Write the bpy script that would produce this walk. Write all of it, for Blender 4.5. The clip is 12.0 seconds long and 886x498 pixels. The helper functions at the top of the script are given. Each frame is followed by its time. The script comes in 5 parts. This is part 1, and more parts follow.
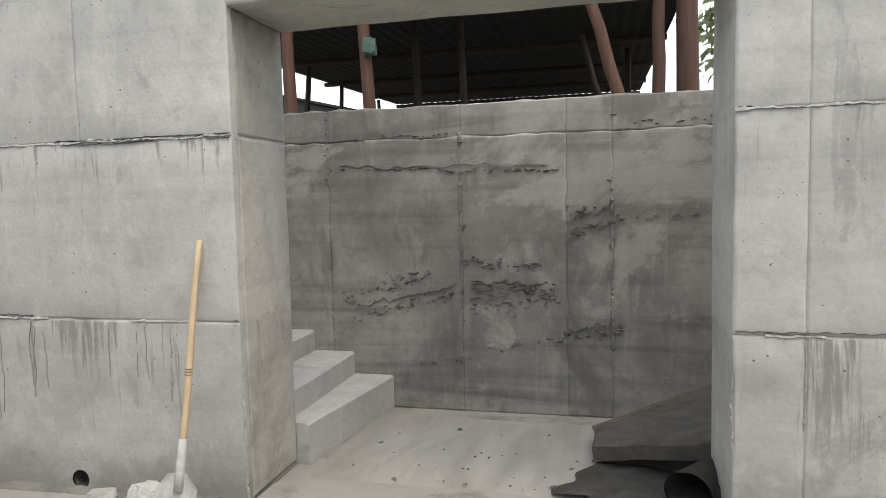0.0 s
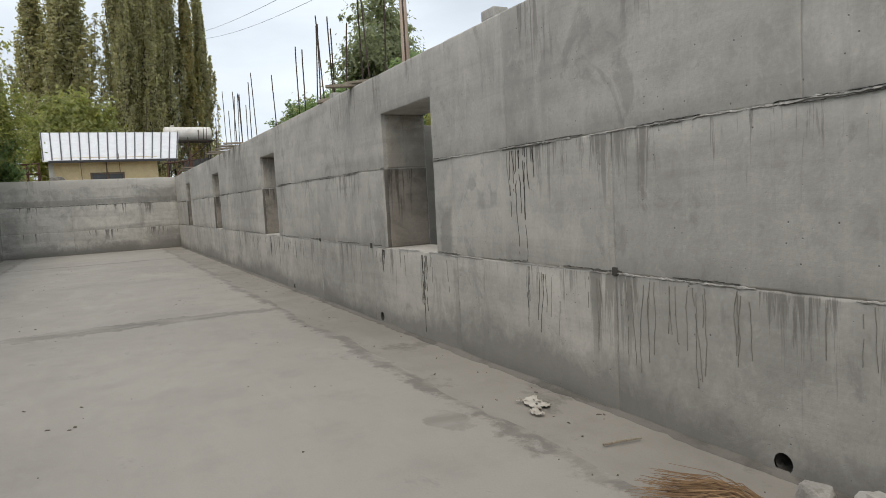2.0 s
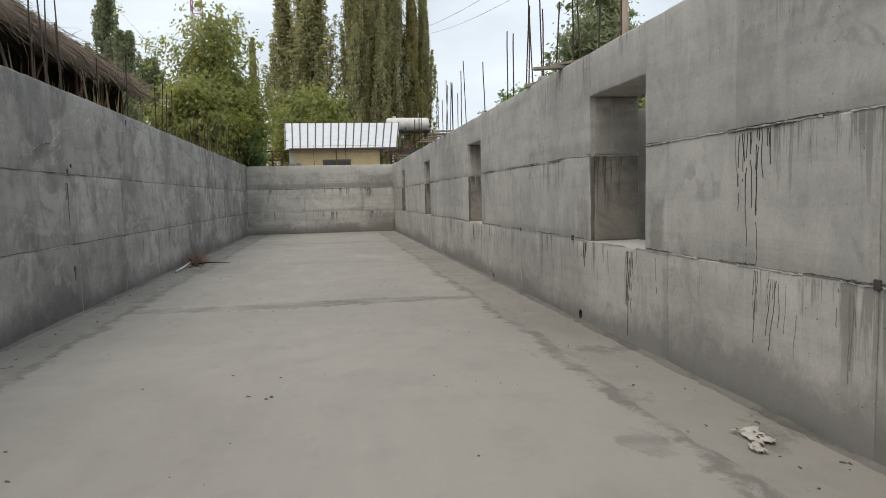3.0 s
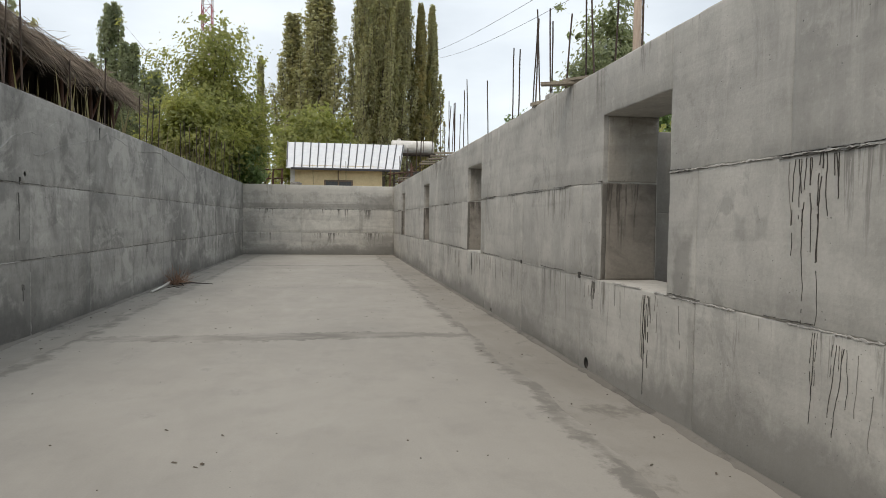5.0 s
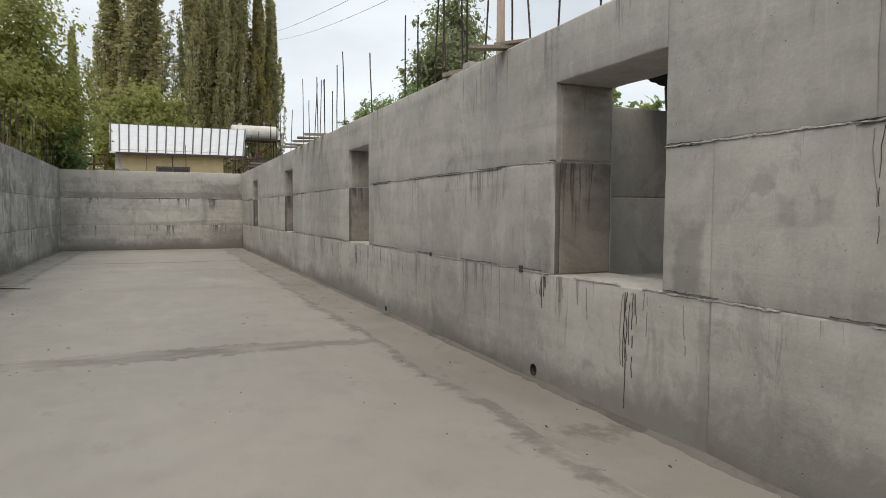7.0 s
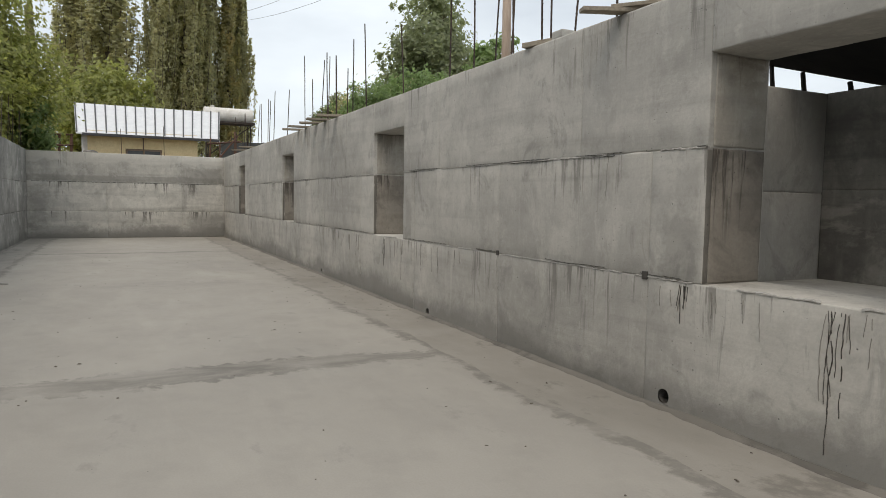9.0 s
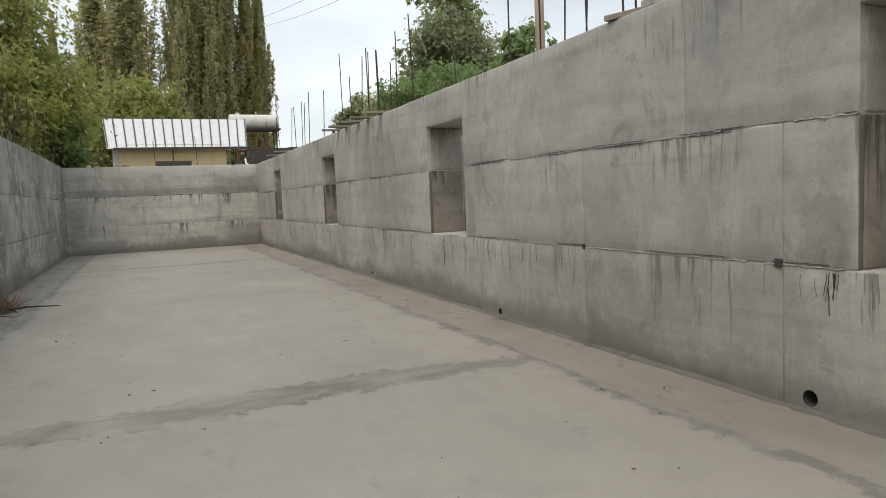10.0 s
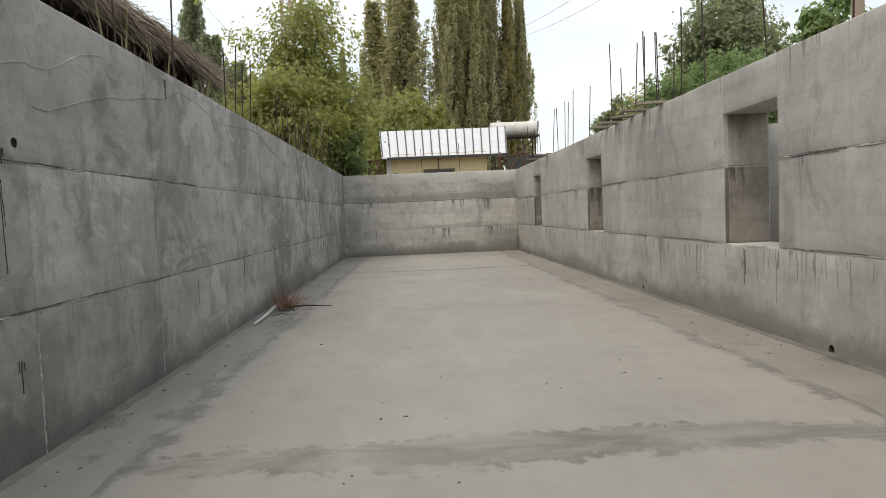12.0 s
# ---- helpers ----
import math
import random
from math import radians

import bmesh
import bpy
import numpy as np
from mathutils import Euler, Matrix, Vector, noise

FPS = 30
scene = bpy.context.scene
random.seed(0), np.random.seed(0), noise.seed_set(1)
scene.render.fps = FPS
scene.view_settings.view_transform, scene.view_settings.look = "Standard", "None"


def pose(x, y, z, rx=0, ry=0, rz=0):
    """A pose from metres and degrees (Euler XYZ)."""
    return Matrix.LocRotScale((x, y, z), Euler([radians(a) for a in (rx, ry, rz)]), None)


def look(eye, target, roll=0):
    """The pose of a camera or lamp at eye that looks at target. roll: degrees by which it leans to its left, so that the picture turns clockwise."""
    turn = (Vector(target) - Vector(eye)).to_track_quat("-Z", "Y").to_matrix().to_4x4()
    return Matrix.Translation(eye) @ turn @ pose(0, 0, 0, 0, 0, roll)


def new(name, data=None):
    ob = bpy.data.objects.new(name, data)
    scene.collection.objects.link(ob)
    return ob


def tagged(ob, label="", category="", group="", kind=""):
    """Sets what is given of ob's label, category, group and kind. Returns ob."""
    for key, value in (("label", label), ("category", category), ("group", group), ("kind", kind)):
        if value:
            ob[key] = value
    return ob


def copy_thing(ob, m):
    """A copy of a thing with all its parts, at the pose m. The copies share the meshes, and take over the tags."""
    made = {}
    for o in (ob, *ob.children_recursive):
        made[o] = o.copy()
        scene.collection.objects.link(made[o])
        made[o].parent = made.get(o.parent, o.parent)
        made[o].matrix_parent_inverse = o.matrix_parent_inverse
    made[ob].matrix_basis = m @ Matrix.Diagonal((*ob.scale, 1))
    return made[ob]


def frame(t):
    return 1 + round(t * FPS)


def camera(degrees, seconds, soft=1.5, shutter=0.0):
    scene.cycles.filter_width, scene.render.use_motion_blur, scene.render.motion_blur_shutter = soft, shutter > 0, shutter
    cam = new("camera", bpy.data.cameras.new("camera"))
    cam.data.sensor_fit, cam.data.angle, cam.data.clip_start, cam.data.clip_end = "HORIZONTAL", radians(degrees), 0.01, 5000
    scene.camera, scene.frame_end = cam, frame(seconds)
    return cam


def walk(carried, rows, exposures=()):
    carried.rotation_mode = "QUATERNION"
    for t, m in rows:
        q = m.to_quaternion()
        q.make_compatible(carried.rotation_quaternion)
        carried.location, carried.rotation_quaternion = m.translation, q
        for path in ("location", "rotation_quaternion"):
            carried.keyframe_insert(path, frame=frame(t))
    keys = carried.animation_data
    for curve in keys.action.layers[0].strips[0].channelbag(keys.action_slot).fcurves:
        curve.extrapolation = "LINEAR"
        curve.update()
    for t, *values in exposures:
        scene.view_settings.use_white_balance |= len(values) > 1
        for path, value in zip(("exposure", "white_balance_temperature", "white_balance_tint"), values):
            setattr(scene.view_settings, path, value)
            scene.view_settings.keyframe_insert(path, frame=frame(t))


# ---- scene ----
cam = camera(67.5, 12.0, 0.9)
PATH = [
    (0, (0.3, 0.34, 1.653), (-0.172, 2.278, 1.506), -1.3),
    (0.5, (0.131, 0.281, 1.641), (-0.749, 2.072, 1.501), -1.8),
    (1, (-0.103, 0.262, 1.638), (-1.382, 1.794, 1.506), -2.5),
    (1.5, (-0.249, 0.238, 1.628), (-1.813, 1.474, 1.477), -3.0),
    (2, (-0.371, 0.286, 1.628), (-2.144, 1.198, 1.471), -3.1),
    (2.5, (-0.55, 0.449, 1.626), (-2.463, 1.011, 1.48), -2.6),
    (3, (-0.762, 0.519, 1.584), (-2.728, 0.846, 1.426), -1.4),
    (5, (-1.716, 0.83, 1.603), (-3.689, 1.15, 1.519), 0.7),
    (5.5, (-2.089, 0.761, 1.573), (-4.027, 1.226, 1.403), -0.8),
    (6, (-2.448, 0.655, 1.583), (-4.375, 1.172, 1.438), -0.7),
    (6.5, (-2.799, 0.477, 1.555), (-4.675, 1.163, 1.451), 0.5),
    (7, (-3.146, 0.327, 1.569), (-4.985, 1.106, 1.458), 0.2),
    (9, (-4.636, -0.309, 1.604), (-6.429, 0.566, 1.458), 0.9),
    (9.5, (-5.027, -0.488, 1.608), (-6.775, 0.473, 1.464), 0.6),
    (10, (-5.356, -0.613, 1.616), (-7.179, 0.193, 1.455), -2.5),
    (10.5, (-5.764, -0.622, 1.617), (-7.698, -0.122, 1.533), -2.1),
    (11, (-6.061, -0.65, 1.626), (-8.047, -0.428, 1.531), -3.5),
    (11.5, (-6.327, -0.66, 1.64), (-8.32, -0.634, 1.48), -5.1),
    (12, (-6.593, -0.532, 1.567), (-8.589, -0.454, 1.46), -2.4),
]
walk(cam, [(t, look(eye, target, roll)) for t, eye, target, roll in PATH],
     [(0, 1.14, 7100, 12.5), (0.5, 1.24, 7100, 12.5), (1.0, 0.94, 7100, 12.5), (1.5, 0.40, 7200, 12.5), (2.0, 0.30, 7200, 12.5), (3.0, 0.27, 7200, 12.5), (5.0, 0.32, 7350, 12.5), (5.5, 0.25, 7500, 12.5), (9.0, 0.32, 7400, 12.5), (10.2, 0.34, 7450, 12.5), (11.0, 0.28, 7500, 12.5), (12.0, 0.48, 7500, 12.5)])

# ---- world, sun, exposure ----
world = bpy.data.worlds.new("overcast_evening")
scene.world = world
world.use_nodes = True
wn, wl = world.node_tree.nodes, world.node_tree.links
wn.clear()
w_out = wn.new("ShaderNodeOutputWorld")
w_bg = wn.new("ShaderNodeBackground")
w_sky = wn.new("ShaderNodeTexSky")
w_sky.sky_type, w_sky.sun_disc = "NISHITA", False
w_sky.sun_elevation, w_sky.sun_rotation = radians(63), radians(137)
w_sky.air_density, w_sky.dust_density, w_sky.ozone_density = 1.0, 3.0, 1.5
w_co = wn.new("ShaderNodeTexCoord")
w_map = wn.new("ShaderNodeMapping")
w_map.inputs["Scale"].default_value = (1.0, 1.0, 3.2)
w_noise = wn.new("ShaderNodeTexNoise")
w_noise.inputs["Scale"].default_value, w_noise.inputs["Detail"].default_value = 2.2, 6.0
w_ramp = wn.new("ShaderNodeMapRange")
for key, value in (("From Min", 0.30), ("From Max", 0.68), ("To Min", 0.55), ("To Max", 0.92)):
    w_ramp.inputs[key].default_value = value
w_mix = wn.new("ShaderNodeMixRGB")
w_mix.inputs["Color2"].default_value = (9.95, 11.65, 13.5, 1)
wl.new(w_co.outputs["Generated"], w_map.inputs["Vector"])
wl.new(w_map.outputs["Vector"], w_noise.inputs["Vector"])
wl.new(w_noise.outputs["Fac"], w_ramp.inputs["Value"])
wl.new(w_ramp.outputs["Result"], w_mix.inputs["Fac"])
wl.new(w_sky.outputs["Color"], w_mix.inputs["Color1"])
wl.new(w_mix.outputs["Color"], w_bg.inputs["Color"])
wl.new(w_bg.outputs["Background"], w_out.inputs["Surface"])
w_bg.inputs["Strength"].default_value = 0.08

sun = new("sun", bpy.data.lights.new("sun", "SUN"))
sun.data.energy, sun.data.angle, sun.data.color = 1.0, radians(34), (1.0, 0.95, 0.88)
sun.matrix_world = look((5.6, -6.0, 16), (0, 0, 0))


# ---- materials ----
class Nodes:
    """A material's node tree with short calls."""

    def __init__(self, name, rough=0.85, metal=0.0):
        self.m = bpy.data.materials.new(name)
        self.m.use_nodes = True
        self.t = self.m.node_tree
        self.bsdf = self.t.nodes["Principled BSDF"]
        self.bsdf.inputs["Roughness"].default_value = rough
        self.bsdf.inputs["Metallic"].default_value = metal
        self.geo = self.t.nodes.new("ShaderNodeNewGeometry")
        self.pos = self.geo.outputs["Position"]

    def put(self, socket, value):
        if hasattr(value, "is_linked"):
            self.t.links.new(value, socket)
        else:
            socket.default_value = value

    def mapped(self, scale, source=None):
        n = self.t.nodes.new("ShaderNodeMapping")
        self.put(n.inputs["Vector"], source or self.pos)
        n.inputs["Scale"].default_value = scale
        return n.outputs["Vector"]

    def noise(self, scale, detail=4.0, vector=None, rough=0.55, warp=0.0):
        n = self.t.nodes.new("ShaderNodeTexNoise")
        self.put(n.inputs["Vector"], vector or self.pos)
        n.inputs["Scale"].default_value, n.inputs["Detail"].default_value = scale, detail
        n.inputs["Roughness"].default_value, n.inputs["Distortion"].default_value = rough, warp
        return n.outputs["Fac"]

    def voronoi(self, scale, vector=None):
        n = self.t.nodes.new("ShaderNodeTexVoronoi")
        self.put(n.inputs["Vector"], vector or self.pos)
        n.inputs["Scale"].default_value = scale
        return n.outputs["Distance"]

    def math(self, op, a, b=0.0, clamp=False):
        n = self.t.nodes.new("ShaderNodeMath")
        n.operation, n.use_clamp = op, clamp
        self.put(n.inputs[0], a)
        self.put(n.inputs[1], b)
        return n.outputs[0]

    def span(self, value, a, b, lo=0.0, hi=1.0):
        n = self.t.nodes.new("ShaderNodeMapRange")
        self.put(n.inputs["Value"], value)
        for key, v in (("From Min", a), ("From Max", b), ("To Min", lo), ("To Max", hi)):
            n.inputs[key].default_value = v
        return n.outputs["Result"]

    def mix(self, fac, a, b, mode="MIX"):
        n = self.t.nodes.new("ShaderNodeMixRGB")
        n.blend_type = mode
        self.put(n.inputs["Fac"], fac)
        for key, v in (("Color1", a), ("Color2", b)):
            self.put(n.inputs[key], v if hasattr(v, "is_linked") else (*v, 1))
        return n.outputs["Color"]

    def axis(self, k):
        n = self.t.nodes.new("ShaderNodeSeparateXYZ")
        self.put(n.inputs[0], self.pos)
        return n.outputs[k]

    def random(self):
        return self.t.nodes.new("ShaderNodeObjectInfo").outputs["Random"]

    def island(self):
        return self.geo.outputs["Random Per Island"]

    def colour(self, c):
        self.put(self.bsdf.inputs["Base Color"], c if hasattr(c, "is_linked") else (*c, 1))

    def rough(self, r):
        self.put(self.bsdf.inputs["Roughness"], r)

    def bump(self, height, strength=0.4, distance=0.01):
        n = self.t.nodes.new("ShaderNodeBump")
        n.inputs["Strength"].default_value, n.inputs["Distance"].default_value = strength, distance
        self.put(n.inputs["Height"], height)
        self.t.links.new(n.outputs["Normal"], self.bsdf.inputs["Normal"])
        return self.m


def concrete(name, light, dark, stain, tops=(1.02, 2.02, 3.2), drip=0.5, layered=0.3, pits=0.8, patch=0.0, tint=0.10, splash=0.0, damp=(), damp_axis=0, cap=0.0, soft=0.0):
    """Board-cast concrete: mottling, pour layers, run-off streaks under each lift, bubble holes and a tint for each panel."""
    n = Nodes(name, 0.88)
    big = n.noise(0.55, 6, rough=0.6, warp=0.4)
    mid = n.noise(3.2, 8, rough=0.65)
    fine = n.noise(38, 5)
    c = n.mix(n.span(big, 0.40, 0.60), tuple(v * 1.06 for v in dark), tuple(v * 1.06 for v in light))
    c = n.mix(n.span(mid, 0.48, 0.68, 0, 0.38), c, tuple(v * 0.76 for v in dark))
    blot = n.noise(1.5, 8, n.mapped((1.0, 1.0, 0.7)), 0.68, 0.9)
    c = n.mix(n.span(blot, 0.585, 0.63, 0, 0.42), c, tuple(v * 0.62 for v in dark))
    pale = n.noise(1.9, 7, n.mapped((1.2, 1.2, 0.6)), 0.66, 0.5)
    c = n.mix(n.span(pale, 0.55, 0.68, 0, 0.55), c, tuple(v * 1.22 for v in light))
    layers = n.noise(1.0, 5, n.mapped((0.35, 0.35, 5.5)), 0.6, 0.5)
    c = n.mix(n.span(layers, 0.48, 0.70, 0, layered), c, tuple(v * 0.62 for v in dark))
    flecks = n.noise(9.0, 9, n.mapped((1.0, 1.0, 0.8)), 0.72, 0.3)
    c = n.mix(n.span(flecks, 0.54, 0.64, 0, 0.26), c, tuple(v * 0.66 for v in dark))
    c = n.mix(n.span(flecks, 0.44, 0.36, 0, 0.26), c, tuple(v * 1.22 for v in light))
    streaks = n.noise(1.0, 6, n.mapped((7.0, 7.0, 0.6)), 0.68, 0.3)
    c = n.mix(n.span(streaks, 0.54, 0.70, 0, 0.26), c, tuple(v * 1.28 for v in light))
    if patch:
        scr = n.noise(0.85, 9, n.mapped((0.9, 0.9, 1.5)), 0.66, 0.6)
        c = n.mix(n.span(scr, 0.545 - soft, 0.595 + soft, 0, patch), c, tuple(v * 1.2 for v in light))
        scr2 = n.noise(0.7, 9, n.mapped((1.3, 1.3, 1.0)), 0.66, 1.2)
        c = n.mix(n.span(scr2, 0.54 - soft, 0.64 + soft, 0, patch), c, tuple(v * 0.66 for v in dark))
    z = n.axis(2)
    thin = n.noise(1.0, 6, n.mapped((14.0, 14.0, 0.8)), 0.72, 0.45)
    where = n.noise(1.1, 4, n.mapped((1.0, 1.0, 0.25)))
    for k, top in enumerate(tops):
        d = n.math("SUBTRACT", top, z)
        fade = n.math("MULTIPLY", n.span(d, -0.005, 0.015), n.span(d, 0.0, 0.75 if k == 0 else 0.6, 1, 0))
        line = n.math("ADD", thin, n.math("MULTIPLY", fade, 0.10))
        line = n.math("ADD", line, n.math("MULTIPLY", n.math("SUBTRACT", where, 0.52), 1.0))
        run = n.math("MULTIPLY", n.span(line, 0.66, 0.73), n.math("POWER", fade, 0.6))
        c = n.mix(n.math("MULTIPLY", run, drip), c, stain)
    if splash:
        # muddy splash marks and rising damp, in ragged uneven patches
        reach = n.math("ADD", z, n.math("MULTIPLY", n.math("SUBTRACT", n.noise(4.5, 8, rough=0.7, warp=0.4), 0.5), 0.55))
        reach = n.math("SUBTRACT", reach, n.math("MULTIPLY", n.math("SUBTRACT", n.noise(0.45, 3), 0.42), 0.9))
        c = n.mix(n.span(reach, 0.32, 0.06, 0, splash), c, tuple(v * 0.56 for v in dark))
    if cap:
        # a rough pale skim along the top, with a wavy lower edge
        edge = n.math("ADD", z, n.math("MULTIPLY", n.math("SUBTRACT", n.noise(1.6, 5, rough=0.6), 0.5), 0.7))
        c = n.mix(n.span(edge, 2.80, 2.86, 0, cap), c, tuple(v * 1.12 for v in light))
    if damp:
        # damp blocks beside the openings: u, half width, low, high, depth of tone
        ragged = n.noise(7.0, 6, rough=0.65)
        for u, half, low, high, deep in damp:
            d = n.math("DIVIDE", n.math("ABSOLUTE", n.math("SUBTRACT", n.axis(damp_axis), u)), half)
            e = n.math("DIVIDE", n.math("ABSOLUTE", n.math("SUBTRACT", z, (low + high) / 2)), (high - low) / 2)
            d = n.math("ADD", n.math("MAXIMUM", d, e), n.math("MULTIPLY", n.math("SUBTRACT", ragged, 0.5), 1.5))
            c = n.mix(n.span(d, 1.2, 0.7, 0, deep), c, tuple(v * 0.50 for v in dark))
    dots, small = n.voronoi(11), n.voronoi(26)
    holes = n.math("MULTIPLY", n.span(dots, 0.075, 0.045), n.span(n.noise(2.1, 2), 0.47, 0.53))
    holes = n.math("MAXIMUM", holes, n.math("MULTIPLY", n.span(small, 0.10, 0.06), n.span(n.noise(1.4, 2), 0.52, 0.58)))
    c = n.mix(n.math("MULTIPLY", holes, pits), c, tuple(v * 0.25 for v in dark))
    c = n.mix(1.0, c, n.mix(n.random(), (1 - tint,) * 3, (1 + tint,) * 3), "MULTIPLY")
    c = n.mix(n.span(fine, 0.40, 0.68, 0, 0.14), c, tuple(v * 0.65 for v in dark))
    n.colour(c)
    n.rough(n.span(mid, 0.3, 0.7, 0.78, 0.95))
    h = n.math("ADD", n.math("MULTIPLY", mid, 0.7), n.math("MULTIPLY", fine, 0.25))
    h = n.math("SUBTRACT", n.math("ADD", h, n.math("MULTIPLY", layers, 0.35)), n.math("MULTIPLY", holes, 0.8))
    return n.bump(h, 0.55, 0.011)


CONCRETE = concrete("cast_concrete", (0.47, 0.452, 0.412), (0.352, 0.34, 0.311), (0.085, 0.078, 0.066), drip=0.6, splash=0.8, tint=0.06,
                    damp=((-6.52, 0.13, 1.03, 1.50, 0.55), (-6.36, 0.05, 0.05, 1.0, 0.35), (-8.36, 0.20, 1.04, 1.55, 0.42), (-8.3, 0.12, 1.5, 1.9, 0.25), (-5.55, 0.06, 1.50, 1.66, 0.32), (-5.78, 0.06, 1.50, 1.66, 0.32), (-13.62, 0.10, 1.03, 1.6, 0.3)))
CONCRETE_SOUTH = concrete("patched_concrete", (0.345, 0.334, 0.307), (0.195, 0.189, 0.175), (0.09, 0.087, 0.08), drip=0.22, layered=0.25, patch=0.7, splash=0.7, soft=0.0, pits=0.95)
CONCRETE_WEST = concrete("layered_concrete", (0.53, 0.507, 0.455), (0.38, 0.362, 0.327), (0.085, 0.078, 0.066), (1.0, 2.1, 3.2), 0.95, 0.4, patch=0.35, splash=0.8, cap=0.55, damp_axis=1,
                         damp=((0.2, 4.2, 2.12, 2.34, 0.40), (2.75, 0.75, 2.14, 2.72, 0.45), (-2.3, 1.05, -0.1, 0.50, 0.50), (0.95, 0.95, -0.1, 0.48, 0.50),
                               (2.85, 0.75, -0.1, 0.95, 0.40), (-2.95, 0.25, 0.5, 1.6, 0.40), (-1.9, 1.1, 0.62, 0.98, 0.28), (2.0, 0.10, 1.0, 2.0, 0.35)))
CONCRETE_BACK = concrete("rough_back_concrete", (0.305, 0.291, 0.262), (0.165, 0.157, 0.141), (0.10, 0.095, 0.085), (9, 9, 9), 0.2, 0.8, 0.5, 0.6)
CONCRETE_STEP = concrete("step_concrete", (0.40, 0.39, 0.36), (0.33, 0.32, 0.296), (0.2, 0.19, 0.17), (9, 9, 9), 0.0, 0.1, 0.5)


def floor_mat(name, light, dark, wet, wetness, bands=()):
    n = Nodes(name, 0.8)
    big = n.noise(0.32, 5, rough=0.6, warp=0.6)
    mid = n.noise(2.2, 7, rough=0.62)
    fine = n.noise(70, 3)
    c = n.mix(n.span(big, 0.35, 0.66), dark, light)
    c = n.mix(n.span(mid, 0.5, 0.75, 0, 0.4), c, tuple(v * 0.82 for v in dark))
    trowel = n.noise(1.0, 4, n.mapped((0.7, 2.2, 1.0)), 0.6, 0.5)
    c = n.mix(n.span(trowel, 0.50, 0.75, 0, 0.28), c, tuple(v * 1.18 for v in light))
    damp = n.noise(1.2, 9, n.mapped((1.0, 1.5, 1.0)), 0.7, 0.2)
    c = n.mix(n.span(damp, 0.62 - wetness, 0.70 - wetness, 0, 0.75), c, wet)
    fray, wander = n.noise(3.6, 9, rough=0.72, warp=0.3), n.noise(0.5, 3)
    crust = n.noise(1.0, 6, n.mapped((3.2, 0.9, 1.0)), 0.65, 0.7)
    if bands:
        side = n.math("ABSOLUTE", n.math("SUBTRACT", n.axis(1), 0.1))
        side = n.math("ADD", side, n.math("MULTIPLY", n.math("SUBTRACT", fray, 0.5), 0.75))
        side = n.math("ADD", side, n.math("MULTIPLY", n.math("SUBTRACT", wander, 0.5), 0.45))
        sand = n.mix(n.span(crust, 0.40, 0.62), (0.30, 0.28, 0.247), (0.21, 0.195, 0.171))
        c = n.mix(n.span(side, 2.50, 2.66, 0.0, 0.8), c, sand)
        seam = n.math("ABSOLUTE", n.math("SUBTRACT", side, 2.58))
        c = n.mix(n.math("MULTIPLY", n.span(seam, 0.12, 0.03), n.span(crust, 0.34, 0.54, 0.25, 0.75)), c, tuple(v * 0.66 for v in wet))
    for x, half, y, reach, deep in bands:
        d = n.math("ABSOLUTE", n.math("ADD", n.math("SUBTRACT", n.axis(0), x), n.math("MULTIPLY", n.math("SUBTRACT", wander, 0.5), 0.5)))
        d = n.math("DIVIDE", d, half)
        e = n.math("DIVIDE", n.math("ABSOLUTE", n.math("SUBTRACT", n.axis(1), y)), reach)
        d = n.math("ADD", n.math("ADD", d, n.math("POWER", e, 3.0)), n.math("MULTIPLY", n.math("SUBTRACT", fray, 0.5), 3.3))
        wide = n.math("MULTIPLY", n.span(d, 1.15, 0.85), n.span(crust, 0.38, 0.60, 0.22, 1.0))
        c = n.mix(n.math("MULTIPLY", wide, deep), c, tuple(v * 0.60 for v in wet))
    specks = n.math("MULTIPLY", n.span(n.voronoi(9), 0.05, 0.03), n.span(n.noise(1.3, 2), 0.52, 0.58))
    c = n.mix(n.math("MULTIPLY", specks, 0.7), c, (0.06, 0.055, 0.05))
    c = n.mix(n.span(fine, 0.35, 0.65, 0, 0.12), c, tuple(v * 0.7 for v in dark))
    n.colour(c)
    n.rough(n.span(damp, 0.45, 0.75, 0.9, 0.68))
    return n.bump(n.math("ADD", n.math("MULTIPLY", mid, 0.6), n.math("MULTIPLY", fine, 0.2)), 0.3, 0.01)


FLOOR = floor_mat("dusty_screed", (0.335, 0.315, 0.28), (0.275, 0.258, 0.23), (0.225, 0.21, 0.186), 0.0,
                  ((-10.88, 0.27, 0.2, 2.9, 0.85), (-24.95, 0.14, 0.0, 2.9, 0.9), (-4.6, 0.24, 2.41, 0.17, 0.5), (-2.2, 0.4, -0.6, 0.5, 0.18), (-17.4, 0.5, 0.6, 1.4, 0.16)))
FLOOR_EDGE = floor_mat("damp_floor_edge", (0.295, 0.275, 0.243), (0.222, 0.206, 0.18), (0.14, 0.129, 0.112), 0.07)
# cove tone, darker than the floor; draws the dark line at the wall foot
COVE_DARK = floor_mat("dark_cove_mortar", (0.19, 0.176, 0.154), (0.13, 0.12, 0.104), (0.08, 0.073, 0.063), 0.10)


